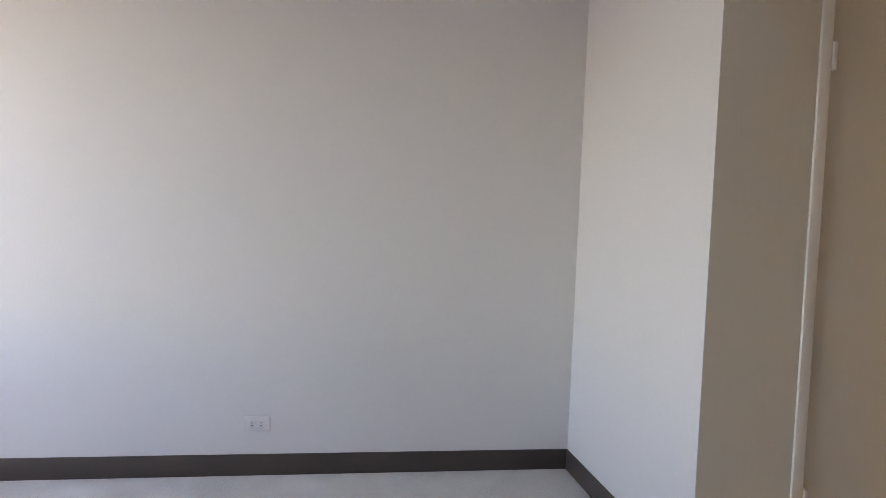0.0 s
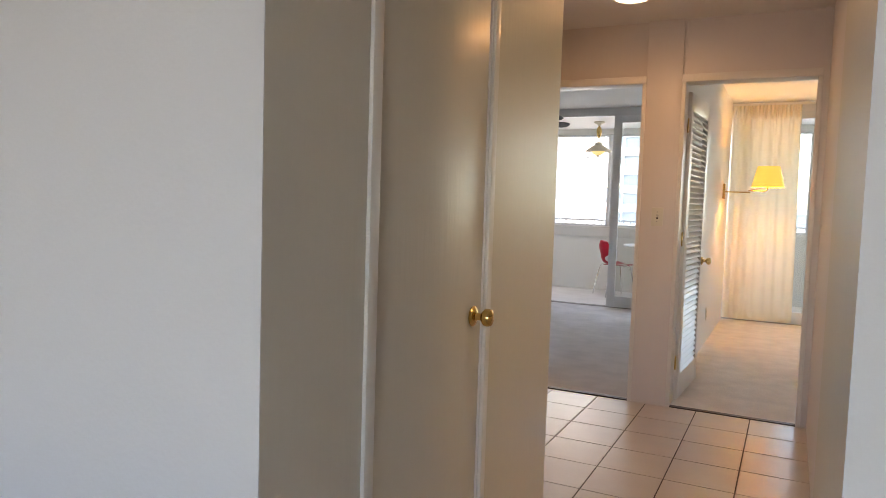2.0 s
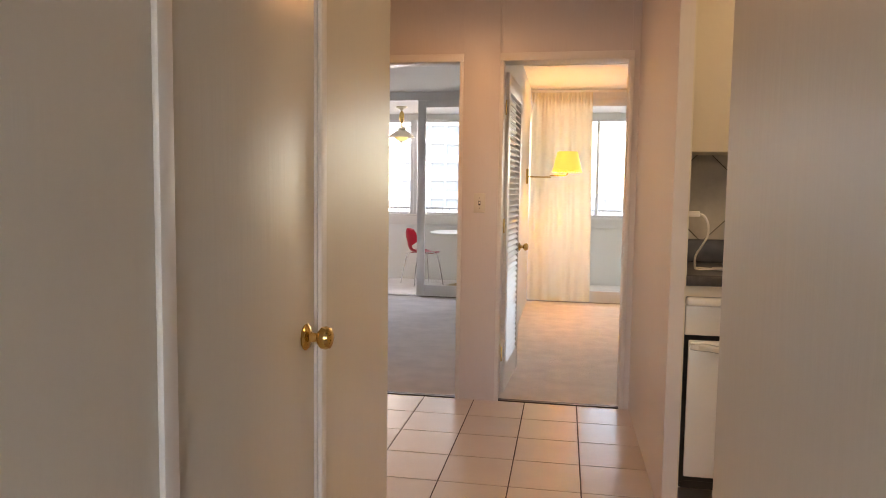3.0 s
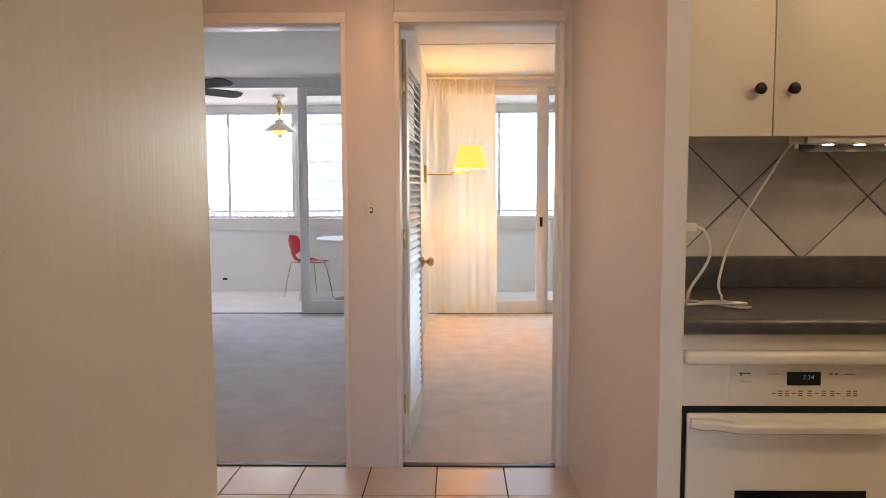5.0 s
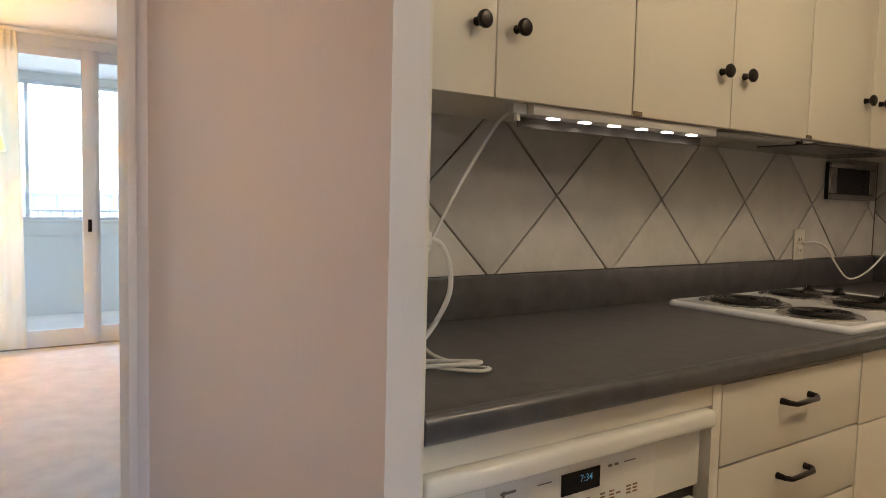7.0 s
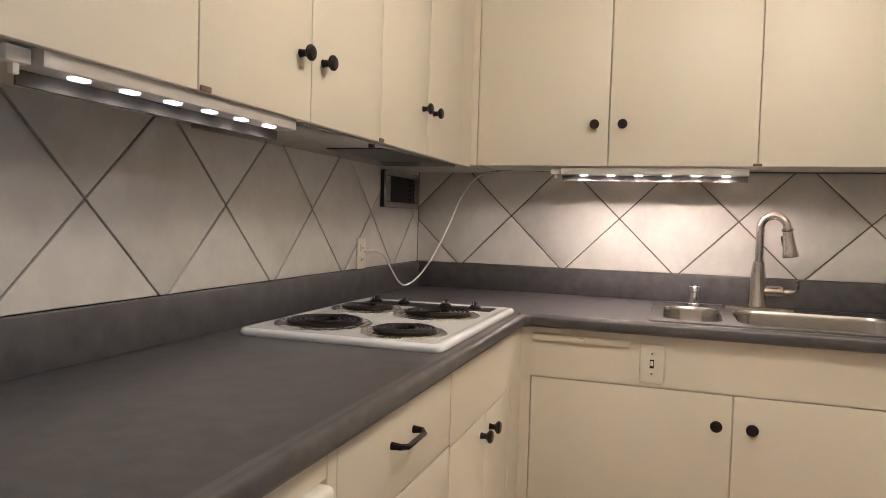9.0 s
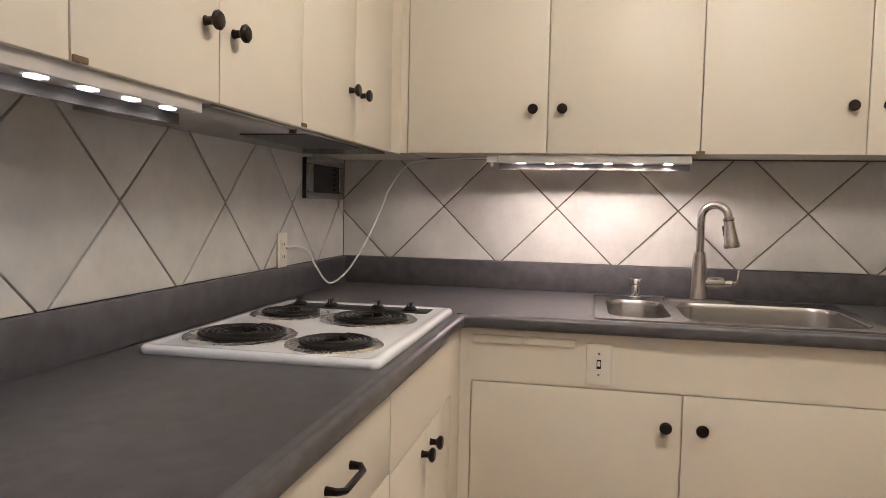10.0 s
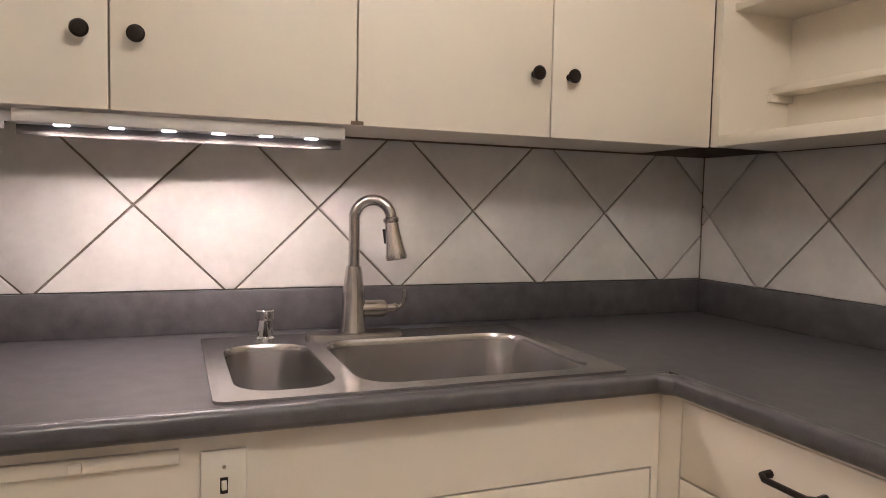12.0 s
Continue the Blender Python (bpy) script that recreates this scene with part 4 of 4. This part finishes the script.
# wall oven under the worktop
def oven():
    x0, x1 = 0.046, 0.676
    t = thing("wall_oven", ((x0 + x1) / 2, 3.9, 0.1), "white built-in oven with digital clock below the worktop", "oven")
    part("body", boxes((x0, x1, 3.625, 4.16, 0.11, 0.872)), M_OVEN, t)
    part("top_rail", boxes((x0, x1 + 0.005, 3.572, 3.625, 0.838, 0.872), round_by=0.012, steps=4), M_OVEN, t)
    cp = part("control_panel", boxes((x0 + 0.004, x1, 3.606, 3.625, 0.722, 0.838), round_by=0.004), M_OVEN, t)
    part("touch_panel", boxes((0.170, 0.545, 3.6035, 3.6062, 0.735, 0.826), round_by=0.001), M_PANEL, cp)
    part("clock_display", boxes((0.318, 0.404, 3.6015, 3.6042, 0.779, 0.814)), M_DISPLAY, cp, "black clock display")
    fc = bpy.data.curves.new("digits", "FONT")
    fc.body, fc.size, fc.align_x = "7:34", 0.017, "CENTER"
    ob = bpy.data.objects.new("digits", fc)
    me = bpy.data.meshes.new_from_object(ob)
    bpy.data.objects.remove(ob)
    bm = bmesh.new()
    bm.from_mesh(me)
    bm.transform(pose(0.372, 3.6010, 0.795, 90, 0, 0))
    part("digits", bm, M_DIGIT, cp)
    marks = [(0.195, 0.225, 0.808, 0.812), (0.198, 0.203, 0.804, 0.813), (0.200, 0.228, 0.787, 0.7885), (0.268, 0.298, 0.8075, 0.809), (0.425, 0.434, 0.806, 0.810), (0.440, 0.449, 0.806, 0.810), (0.464, 0.492, 0.807, 0.809)]
    for q in marks:
        part("print", boxes((q[0], q[1], 3.6027, 3.6036, q[2], q[3])), M_GREYPRINT, cp)
    for j, xx in enumerate((0.280, 0.297, 0.314, 0.331, 0.348, 0.372, 0.390, 0.408, 0.430, 0.446, 0.472, 0.488)):
        for zz in (0.762, 0.756, 0.750):
            if (j + int(zz * 1000)) % 3 or zz == 0.756:
                part("print", boxes((xx, xx + 0.011, 3.6027, 3.6036, zz, zz + 0.0028)), M_PRINT, cp)
    # black sheet behind the door paints the shade of its gap
    part("gap_shade", boxes((x0 + 0.004, x1 - 0.004, 3.614, 3.626, 0.118, 0.7215)), M_BLACK, t, "black sheet for the shade in the gap round the door")
    d = part("oven_door", boxes((x0 + 0.018, x1 - 0.016, 3.598, 3.6135, 0.165, 0.704), round_by=0.005), M_OVEN, t)
    bm = bmesh.new()
    rings = []
    for k in range(25):
        u = k / 24
        x = x0 + 0.024 + (x1 - x0 - 0.046) * u
        sag = 0.010 * min(1, max(0, (min(u, 1 - u) - 0.10) / 0.10))
        out = 0.030 if 0.02 < u < 0.98 else 0.012
        z = 0.694 - sag
        rings.append([bm.verts.new(q) for q in ((x, 3.598, z), (x, 3.598 - out, z), (x, 3.598 - out - 0.003, z - 0.006), (x, 3.598 - out, z - 0.022), (x, 3.598 - out + 0.010, z - 0.027), (x, 3.598, z - 0.027))])
    for a, b in zip(rings, rings[1:]):
        for j in range(6):
            bm.faces.new((a[j], b[j], b[(j + 1) % 6], a[(j + 1) % 6]))
    bm.faces.new(rings[0]), bm.faces.new(rings[-1][::-1])
    bmesh.ops.recalc_face_normals(bm, faces=bm.faces)
    part("handle", bm, M_OVEN, d, "white full-width bowed door handle")
    part("window", boxes((0.19, 0.53, 3.5955, 3.5985, 0.30, 0.50), round_by=0.001), M_DISPLAY, d, "dark oven window")
    part("kick_vent", boxes((x0 + 0.01, x1 - 0.01, 3.612, 3.626, 0.115, 0.145)), M_BLACK, t)
    t.location.y += 0.012
    t.location.z -= 0.003
    t.location.x += 0.012


oven()


def pull(at, way, length=0.105):
    """An arched bar pull on a face that looks along way."""
    w = Vector(way)
    s = Vector((0, 0, 1)).cross(w).normalized()
    a = Vector(at)
    bm = bmesh.new()
    pts = [a - s * length / 2, a - s * length / 2 + w * 0.018, a - s * (length / 2 - 0.012) + w * 0.026 + Vector((0, 0, -0.002)), a + s * (length / 2 - 0.012) + w * 0.026 + Vector((0, 0, -0.002)),
           a + s * length / 2 + w * 0.018, a + s * length / 2]
    tube(bm, pts, [0.0075, 0.006, 0.0055, 0.0055, 0.006, 0.0075], 8)
    return bm


# base cabinets
KICK = 0.10
FN, FE = 3.604, 1.992
bn = thing("base_cabinet", (1.3, 3.9, 0.0), "cream painted base cabinet with drawers and doors under the cooktop", "cabinet", "kitchen base cabinets")
part("body", boxes((0.70, SX, FN + 0.012, NY, KICK, 0.912), (X0, 0.70, FN + 0.002, NY, 0.871, 0.912), (X0, X0 + 0.0015, FN + 0.012, NY, KICK, 0.871),
                   (0.70, SX, FN + 0.066, NY, 0, KICK)), M_CAB, bn)
part("face_frame", boxes((0.70, 0.727, FN, FN + 0.0115, KICK, 0.912), (0.727, EDGE_E, FN, FN + 0.0115, 0.908, 0.912), (1.2685, 1.853, FN, FN + 0.0115, 0.742, 0.908),
                         (1.853, FE - 0.0005, FN, FN + 0.0115, KICK, 0.908)), M_CAB, bn)
for z0, z1, hz in ((0.747, 0.905, 0.846), (0.60, 0.743, 0.690), (0.36, 0.596, 0.5), (0.12, 0.356, 0.27)):
    d = part("drawer", boxes((0.730, 1.265, FN, FN + 0.0115, z0, z1), round_by=0.002), M_CAB, bn)
    part("handle", pull((0.986, FN, hz), (0, -1, 0)), M_BRONZE, d, "dark bronze bar pull")
for a, b, k in ((1.272, 1.572, 1.532), (1.575, 1.850, 1.618)):
    d = part("door", boxes((a, b, FN, FN + 0.0115, 0.12, 0.738), round_by=0.002), M_CAB, bn)
    part("knob", cabinet_knob((k, FN, 0.690), (0, -1, 0)), M_BRONZE, d, "dark bronze round knob")
be = thing("base_cabinet", (2.3, 3.0, 0.0), "cream painted sink base cabinet with two doors", "cabinet", "kitchen base cabinets")
part("body", boxes((FE + 0.012, SX, 2.36, FN + 0.011, KICK, 0.76), (FE + 0.012, FE + 0.03, 2.36, FN + 0.011, 0.76, 0.912), (2.07, SX, 2.36, FN + 0.011, 0, KICK)), M_CAB, be)
part("face_frame", boxes((FE, FE + 0.0115, 2.3605, FN - 0.0005, 0.756, 0.912), (FE, FE + 0.0115, 3.570, FN - 0.0005, KICK, 0.756), (FE, FE + 0.0115, 2.3605, 2.377, KICK, 0.756)), M_CAB, be)
for a, b, k in ((2.380, 2.974, 2.924), (2.977, 3.567, 3.020)):
    d = part("door", boxes((FE, FE + 0.0115, a, b, 0.12, 0.752), round_by=0.002), M_CAB, be)
    part("knob", cabinet_knob((FE, k, 0.664), (-1, 0, 0)), M_BRONZE, d, "dark bronze round knob")
bar = part("pull_out_board", boxes((FE - 0.008, FE + 0.0115, 3.270, 3.566, 0.868, 0.891), round_by=0.003), M_CAB, be, "cream pull-out board front")
part("board_knob", boxes((FE - 0.016, FE - 0.008, 3.404, 3.422, 0.872, 0.887), round_by=0.003), M_CAB, bar)
bs = thing("base_cabinet", (1.4, 2.0, 0.0), "cream painted base cabinet with a drawer in the corner", "cabinet", "kitchen base cabinets")
part("body", boxes((0.91, SX, SY, 2.350, KICK, 0.912), (0.91, SX, SY, 2.29, 0, KICK)), M_CAB, bs)
part("face_frame", boxes((1.930, 1.9915, 2.3505, 2.360, KICK, 0.912), (0.91, 1.930, 2.3505, 2.360, 0.908, 0.912)), M_CAB, bs)
d = part("drawer", boxes((1.40, 1.927, 2.3505, 2.360, 0.757, 0.905), round_by=0.002), M_CAB, bs)
part("handle", pull((1.660, 2.360, 0.843), (0, 1, 0)), M_BRONZE, d, "dark bronze bar pull")
part("door", boxes((1.40, 1.927, 2.3505, 2.360, 0.12, 0.753), round_by=0.002), M_CAB, bs)
d = part("drawer", boxes((0.92, 1.396, 2.3505, 2.360, 0.757, 0.905), round_by=0.002), M_CAB, bs)
part("handle", pull((1.16, 2.360, 0.843), (0, 1, 0)), M_BRONZE, d, "dark bronze bar pull")
part("door", boxes((0.92, 1.396, 2.3505, 2.360, 0.12, 0.753), round_by=0.002), M_CAB, bs)


# sink
def bowl(outline, z0, depth, shrink, mat, parent):
    cx = sum(p[0] for p in outline) / len(outline)
    cy = sum(p[1] for p in outline) / len(outline)
    bm = bmesh.new()
    rings = []
    for f, z in ((1.0, z0), (0.985, z0 - 0.004), (0.975, z0 - 0.015), (shrink + 0.02, z0 - depth + 0.04), (shrink - 0.02, z0 - depth + 0.012), (shrink - 0.10, z0 - depth), (0.15, z0 - depth - 0.004)):
        rings.append([bm.verts.new((cx + (x - cx) * f, cy + (y - cy) * f, z)) for x, y in outline])
    n = len(outline)
    for a, b in zip(rings, rings[1:]):
        for k in range(n):
            bm.faces.new((a[k], a[(k + 1) % n], b[(k + 1) % n], b[k]))
    bm.faces.new(rings[-1])
    bmesh.ops.recalc_face_normals(bm, faces=bm.faces)
    for f in bm.faces:
        f.normal_flip()
    part("bowl", bm, mat, parent)
    bm = bmesh.new()
    lathe(bm, [(0.042, 0.003), (0.038, 0.005), (0.030, 0.001), (0, 0.0)], pose(cx, cy, z0 - depth - 0.002), 24)
    part("drain", bm, M_CHROME, parent)


sink = thing("kitchen_sink", (2.27, 2.83, TOP), "double-bowl stainless steel sink set in the worktop", "sink")
small = round_rect(2.045, 2.440, 3.002, 3.182, 0.07, 8)
large = round_rect(2.038, 2.440, 2.472, 2.966, 0.075, 8)
bm = plate(round_rect(*SK, 0.02), [small, large], TOP + 0.0005, TOP + 0.006)
part("rim", bm, M_STEEL, sink)
bowl(small, TOP + 0.006, 0.15, 0.93, M_STEEL, sink)
bowl(large, TOP + 0.006, 0.19, 0.95, M_STEEL, sink)


def faucet():
    x, y, z = 2.500, 2.872, TOP + 0.006
    t = thing("faucet", (x, y, z), "brushed nickel gooseneck faucet with pull-down spray head", "faucet")
    bm = plate(round_rect(x - 0.030, x + 0.030, y - 0.125, y + 0.115, 0.029, 8), [], z, z + 0.008)
    part("base_plate", bm, M_NICKEL, t)
    bm = bmesh.new()
    lathe(bm, [(0.034, 0.008), (0.034, 0.013), (0.030, 0.02), (0.027, 0.10), (0.0195, 0.160), (0.0175, 0.168), (0, 0.169)], pose(x, y, z), 28)
    part("body", bm, M_NICKEL, t)
    d = Vector((-0.41, -0.912, 0))
    b = Vector((x, y, z))
    up = Vector((0, 0, 1))
    arc = [b + up * 0.15, b + up * 0.22, b + up * 0.284]
    r = 0.044
    for k in range(1, 16):
        a = radians(180 - k * 12.0)
        arc.append(b + up * (0.284 + r * math.sin(a)) + d * (r + r * math.cos(a)))
    bm = bmesh.new()
    tube(bm, smooth_path(arc, 3), 0.0135, 16)
    part("gooseneck", bm, M_NICKEL, t)
    end = arc[-1]
    way = (d * 0.16 - up).normalized()
    bm = bmesh.new()
    lathe(bm, [(0.015, -0.004), (0.019, 0.0), (0.019, 0.006), (0.0165, 0.010), (0.018, 0.035), (0.0235, 0.078), (0.027, 0.092), (0.025, 0.099), (0, 0.100)], facing(*end, way), 24)
    h = part("spray_head", bm, M_NICKEL, t)
    bm = boxes((-0.007, 0.007, 0.0185, 0.0245, 0.022, 0.058), round_by=0.002)
    bm.transform(facing(*end, way) @ Matrix.Rotation(radians(200), 4, "Z"))
    part("spray_button", bm, M_BLACK, h)
    bm = bmesh.new()
    lathe(bm, [(0.0, 0.0), (0.021, 0.0), (0.021, 0.055), (0.018, 0.062), (0.010, 0.066), (0.010, 0.082), (0.013, 0.086), (0.009, 0.094), (0, 0.095)], facing(x, y - 0.018, z + 0.063, (0, -1, 0)), 24)
    part("valve", bm, M_NICKEL, t)
    bm = bmesh.new()
    tube(bm, smooth_path([(x, y - 0.103, z + 0.063), (x - 0.004, y - 0.120, z + 0.068), (x - 0.010, y - 0.126, z + 0.085), (x - 0.012, y - 0.125, z + 0.108)], 5), 0.0055, 10)
    part("lever", bm, M_NICKEL, t)


faucet()
sd = thing("soap_dispenser", (2.503, 3.080, TOP + 0.006), "short chrome dispenser cap on the sink rim", "soap dispenser")
bm = bmesh.new()
lathe(bm, [(0, 0), (0.024, 0), (0.024, 0.004), (0.018, 0.008), (0.0175, 0.045), (0.0215, 0.050), (0.0215, 0.066), (0.019, 0.069), (0, 0.069)], pose(2.503, 3.080, TOP + 0.006), 24)
part("cap", bm, M_CHROME, sd)


# ---- outside ----
GROUND = -14.0
structure("ground", boxes((-600, 600, -600, 600, GROUND - 1, GROUND)), M_GROUND, "grey street level far below", "ground")


def tower(x0, x1, y0, y1, floors, step, wall, band, label, bays):
    t = thing("apartment_building", ((x0 + x1) / 2, (y0 + y1) / 2, GROUND), label, "building")
    h = floors * step
    part("core", boxes((x0 + 0.6, x1 - 0.6, y0 + 0.8, y1 - 0.8, GROUND, GROUND + h)), wall, t)
    bm = boxes((x0, x1, y0, y1, 0, step * 0.42))
    bm.transform(Matrix.Translation((-(x0 + x1) / 2, -(y0 + y1) / 2, 0)))
    me = finish("balcony", band, bm)
    for k in range(floors):
        o = new("balcony", me)
        o.parent, o.location = t, (0, 0, k * step)
    bm = boxes((-0.12, 0.12, 0.1, 0.8, 0, h))
    me = finish("column", band, bm)
    for k in range(bays + 1):
        o = new("column", me)
        o.parent, o.location = t, (x0 + 0.3 + (x1 - x0 - 0.6) * k / bays - (x0 + x1) / 2, y0 - (y0 + y1) / 2, 0)
    part("roof", boxes((x0 - 0.2, x1 + 0.2, y0 - 0.2, y1 + 0.2, GROUND + h, GROUND + h + 0.6)), band, t)


tower(-24.5, -19.0, 62, 80, 16, 2.9, M_HAZYGLASS, M_CONCRETE, "white banded apartment tower with haze-paled tinted windows", 4)
tower(-27.0, -14.0, 110, 130, 26, 2.9, M_HAZYGLASS, M_CONCRETE, "tall distant apartment tower with white balcony bands", 5)
tower(-62.0, -38.0, 120, 140, 20, 2.9, M_HAZYGLASS, M_CONCRETE, "wide pale apartment block in the distance", 8)
tower(-1.0, 26.0, 95, 112, 5, 3.0, M_HAZYGLASS, M_CONCRETE, "low pale office block in the distance", 9)
tower(-36.0, -13.0, 46, 58, 4, 3.0, M_HAZYGLASS, M_CONCRETE, "open concrete parking deck below the windows", 7)


def tree(x, y, h, seed):
    rnd = random.Random(seed)
    t = thing("tree", (x, y, GROUND), "leafy green street tree beyond the balcony", "tree", "street trees")
    bm = bmesh.new()
    tube(bm, [(x, y, GROUND), (x + 0.1, y, GROUND + h * 0.3), (x, y + 0.1, GROUND + h * 0.65)], [0.3, 0.22, 0.12], 8)
    for k in range(6):
        a = rnd.uniform(0, 6.28)
        tube(bm, [(x, y, GROUND + h * 0.5), (x + 1.1 * math.cos(a), y + 1.1 * math.sin(a), GROUND + h * 0.68), (x + 2.0 * math.cos(a), y + 2.0 * math.sin(a), GROUND + h * 0.8)], [0.1, 0.07, 0.03], 6)
    part("trunk", bm, M_BARK, t)
    verts, faces = [], []
    for k in range(1500):
        a, b, q = rnd.uniform(0, 6.28), rnd.uniform(-1, 1), rnd.uniform(0.35, 1.0) ** 0.5
        s = math.sqrt(1 - b * b)
        lump = 1.0 + 0.35 * noise.noise((math.cos(a) * s * 2 + seed, math.sin(a) * s * 2, b * 2))
        c = Vector((x + 2.9 * q * lump * s * math.cos(a), y + 2.9 * q * lump * s * math.sin(a), GROUND + h * 0.76 + 2.3 * q * lump * b))
        u, v = Vector((rnd.uniform(-1, 1), rnd.uniform(-1, 1), rnd.uniform(-1, 1))).normalized(), Vector((rnd.uniform(-1, 1), rnd.uniform(-1, 1), rnd.uniform(-1, 1))).normalized()
        i = len(verts)
        verts += [c - u * 0.28, c + v * 0.16, c + u * 0.28, c - v * 0.16]
        faces.append((i, i + 1, i + 2, i + 3))
    bm = bmesh.new()
    vs = [bm.verts.new(p) for p in verts]
    for f in faces:
        bm.faces.new([vs[j] for j in f])
    part("crown", bm, M_LEAF, t)


tree(-15.5, 37, 16.5, 3)
tree(-18.6, 40, 16.0, 5)
tree(3.0, 60, 14.0, 7)


# ---- pieces of walls and floors ----
def clip(poly, axis, limit, keep_less):
    out = []
    for a, b in zip(poly, poly[1:] + poly[:1]):
        ia, ib = (a[axis] <= limit) == keep_less, (b[axis] <= limit) == keep_less
        if ia:
            out.append(a)
        if ia != ib:
            f = (limit - a[axis]) / (b[axis] - a[axis])
            out.append((a[0] + (b[0] - a[0]) * f, a[1] + (b[1] - a[1]) * f))
    return out


def diamond_tiles(wall, place, u0, u1, v0, v1, phase, pitch=0.434, level=1.255, joint=0.0055):
    """Diagonal tiles on one wall; place turns (along, up, out) into the world."""
    half = pitch / 2 - joint * 0.71
    for row in range(-2, 3):
        for col in range(-2, 10):
            cu = phase + (col + 0.5 * (row % 2)) * pitch + pitch / 2
            cv = level + row * pitch / 2
            poly = [(cu + half, cv), (cu, cv + half), (cu - half, cv), (cu, cv - half)]
            for axis, limit, less in ((0, u0, False), (0, u1, True), (1, v0, False), (1, v1, True)):
                poly = clip(poly, axis, limit, less) if poly else poly
            if len(poly) < 3:
                continue
            area = abs(sum(a[0] * b[1] - b[0] * a[1] for a, b in zip(poly, poly[1:] + poly[:1]))) / 2
            if area < 2e-4:
                continue
            bm = bmesh.new()
            mid = (sum(p[0] for p in poly) / len(poly), sum(p[1] for p in poly) / len(poly))
            low = [bm.verts.new(place(p[0], p[1], -0.009)) for p in poly]
            rim = [bm.verts.new(place(p[0], p[1], -0.0012)) for p in poly]
            top = [bm.verts.new(place(mid[0] + (p[0] - mid[0]) * 0.985, mid[1] + (p[1] - mid[1]) * 0.985, 0.0)) for p in poly]
            n = len(poly)
            for a, b in ((low, rim), (rim, top)):
                for k in range(n):
                    bm.faces.new((a[k], a[(k + 1) % n], b[(k + 1) % n], b[k]))
            bm.faces.new(top)
            bmesh.ops.recalc_face_normals(bm, faces=bm.faces)
            part("tile", bm, M_TILE, wall)


diamond_tiles(K_NORTH, lambda u, v, w: (u, NY - w, v), X0 + 0.002, SX - 0.002, 1.056, 1.443, 0.002, 0.432, 1.258)
diamond_tiles(K_EAST, lambda u, v, w: (SX - w, u, v), SY + 0.002, NY - 0.002, 1.057, 1.443, 3.366 - 4 * 0.4355, 0.4355, 1.261)
diamond_tiles(K_SOUTH, lambda u, v, w: (u, SY + w, v), 0.90, SX - 0.002, 1.056, 1.443, 2.184 - 3 * 0.4345, 0.4345, 1.258)

FT = 0.3075
floor_bed = structure("tiled_floor", boxes((-1.9, SX, 1.6, 4.985, -0.012, -0.003)), M_FGROUT, "square glazed floor tiles with dark joints", "floor")
me = finish("tile", M_FTILE, boxes((-FT / 2 + 0.003, FT / 2 - 0.003, -FT / 2 + 0.003, FT / 2 - 0.003, -0.008, 0.0), round_by=0.0015, steps=1))
rest = bmesh.new()
for iy in range(11):
    for ix in range(-5, 11):
        cx, cy = -0.614 + (ix + 0.5) * FT, 4.983 - (iy + 0.5) * FT
        if cx - FT / 2 > 0.0:
            if cx < SX - 0.1:
                box(rest, cx - FT / 2 + 0.003, cx + FT / 2 - 0.003, cy - FT / 2 + 0.003, cy + FT / 2 - 0.003, -0.008, 0.0)
            continue
        o = new("tile", me)
        o.parent, o.location = floor_bed, (cx, cy, 0)
tagged(part("tile_field", rest, M_FTILE, floor_bed), kind="stuff")
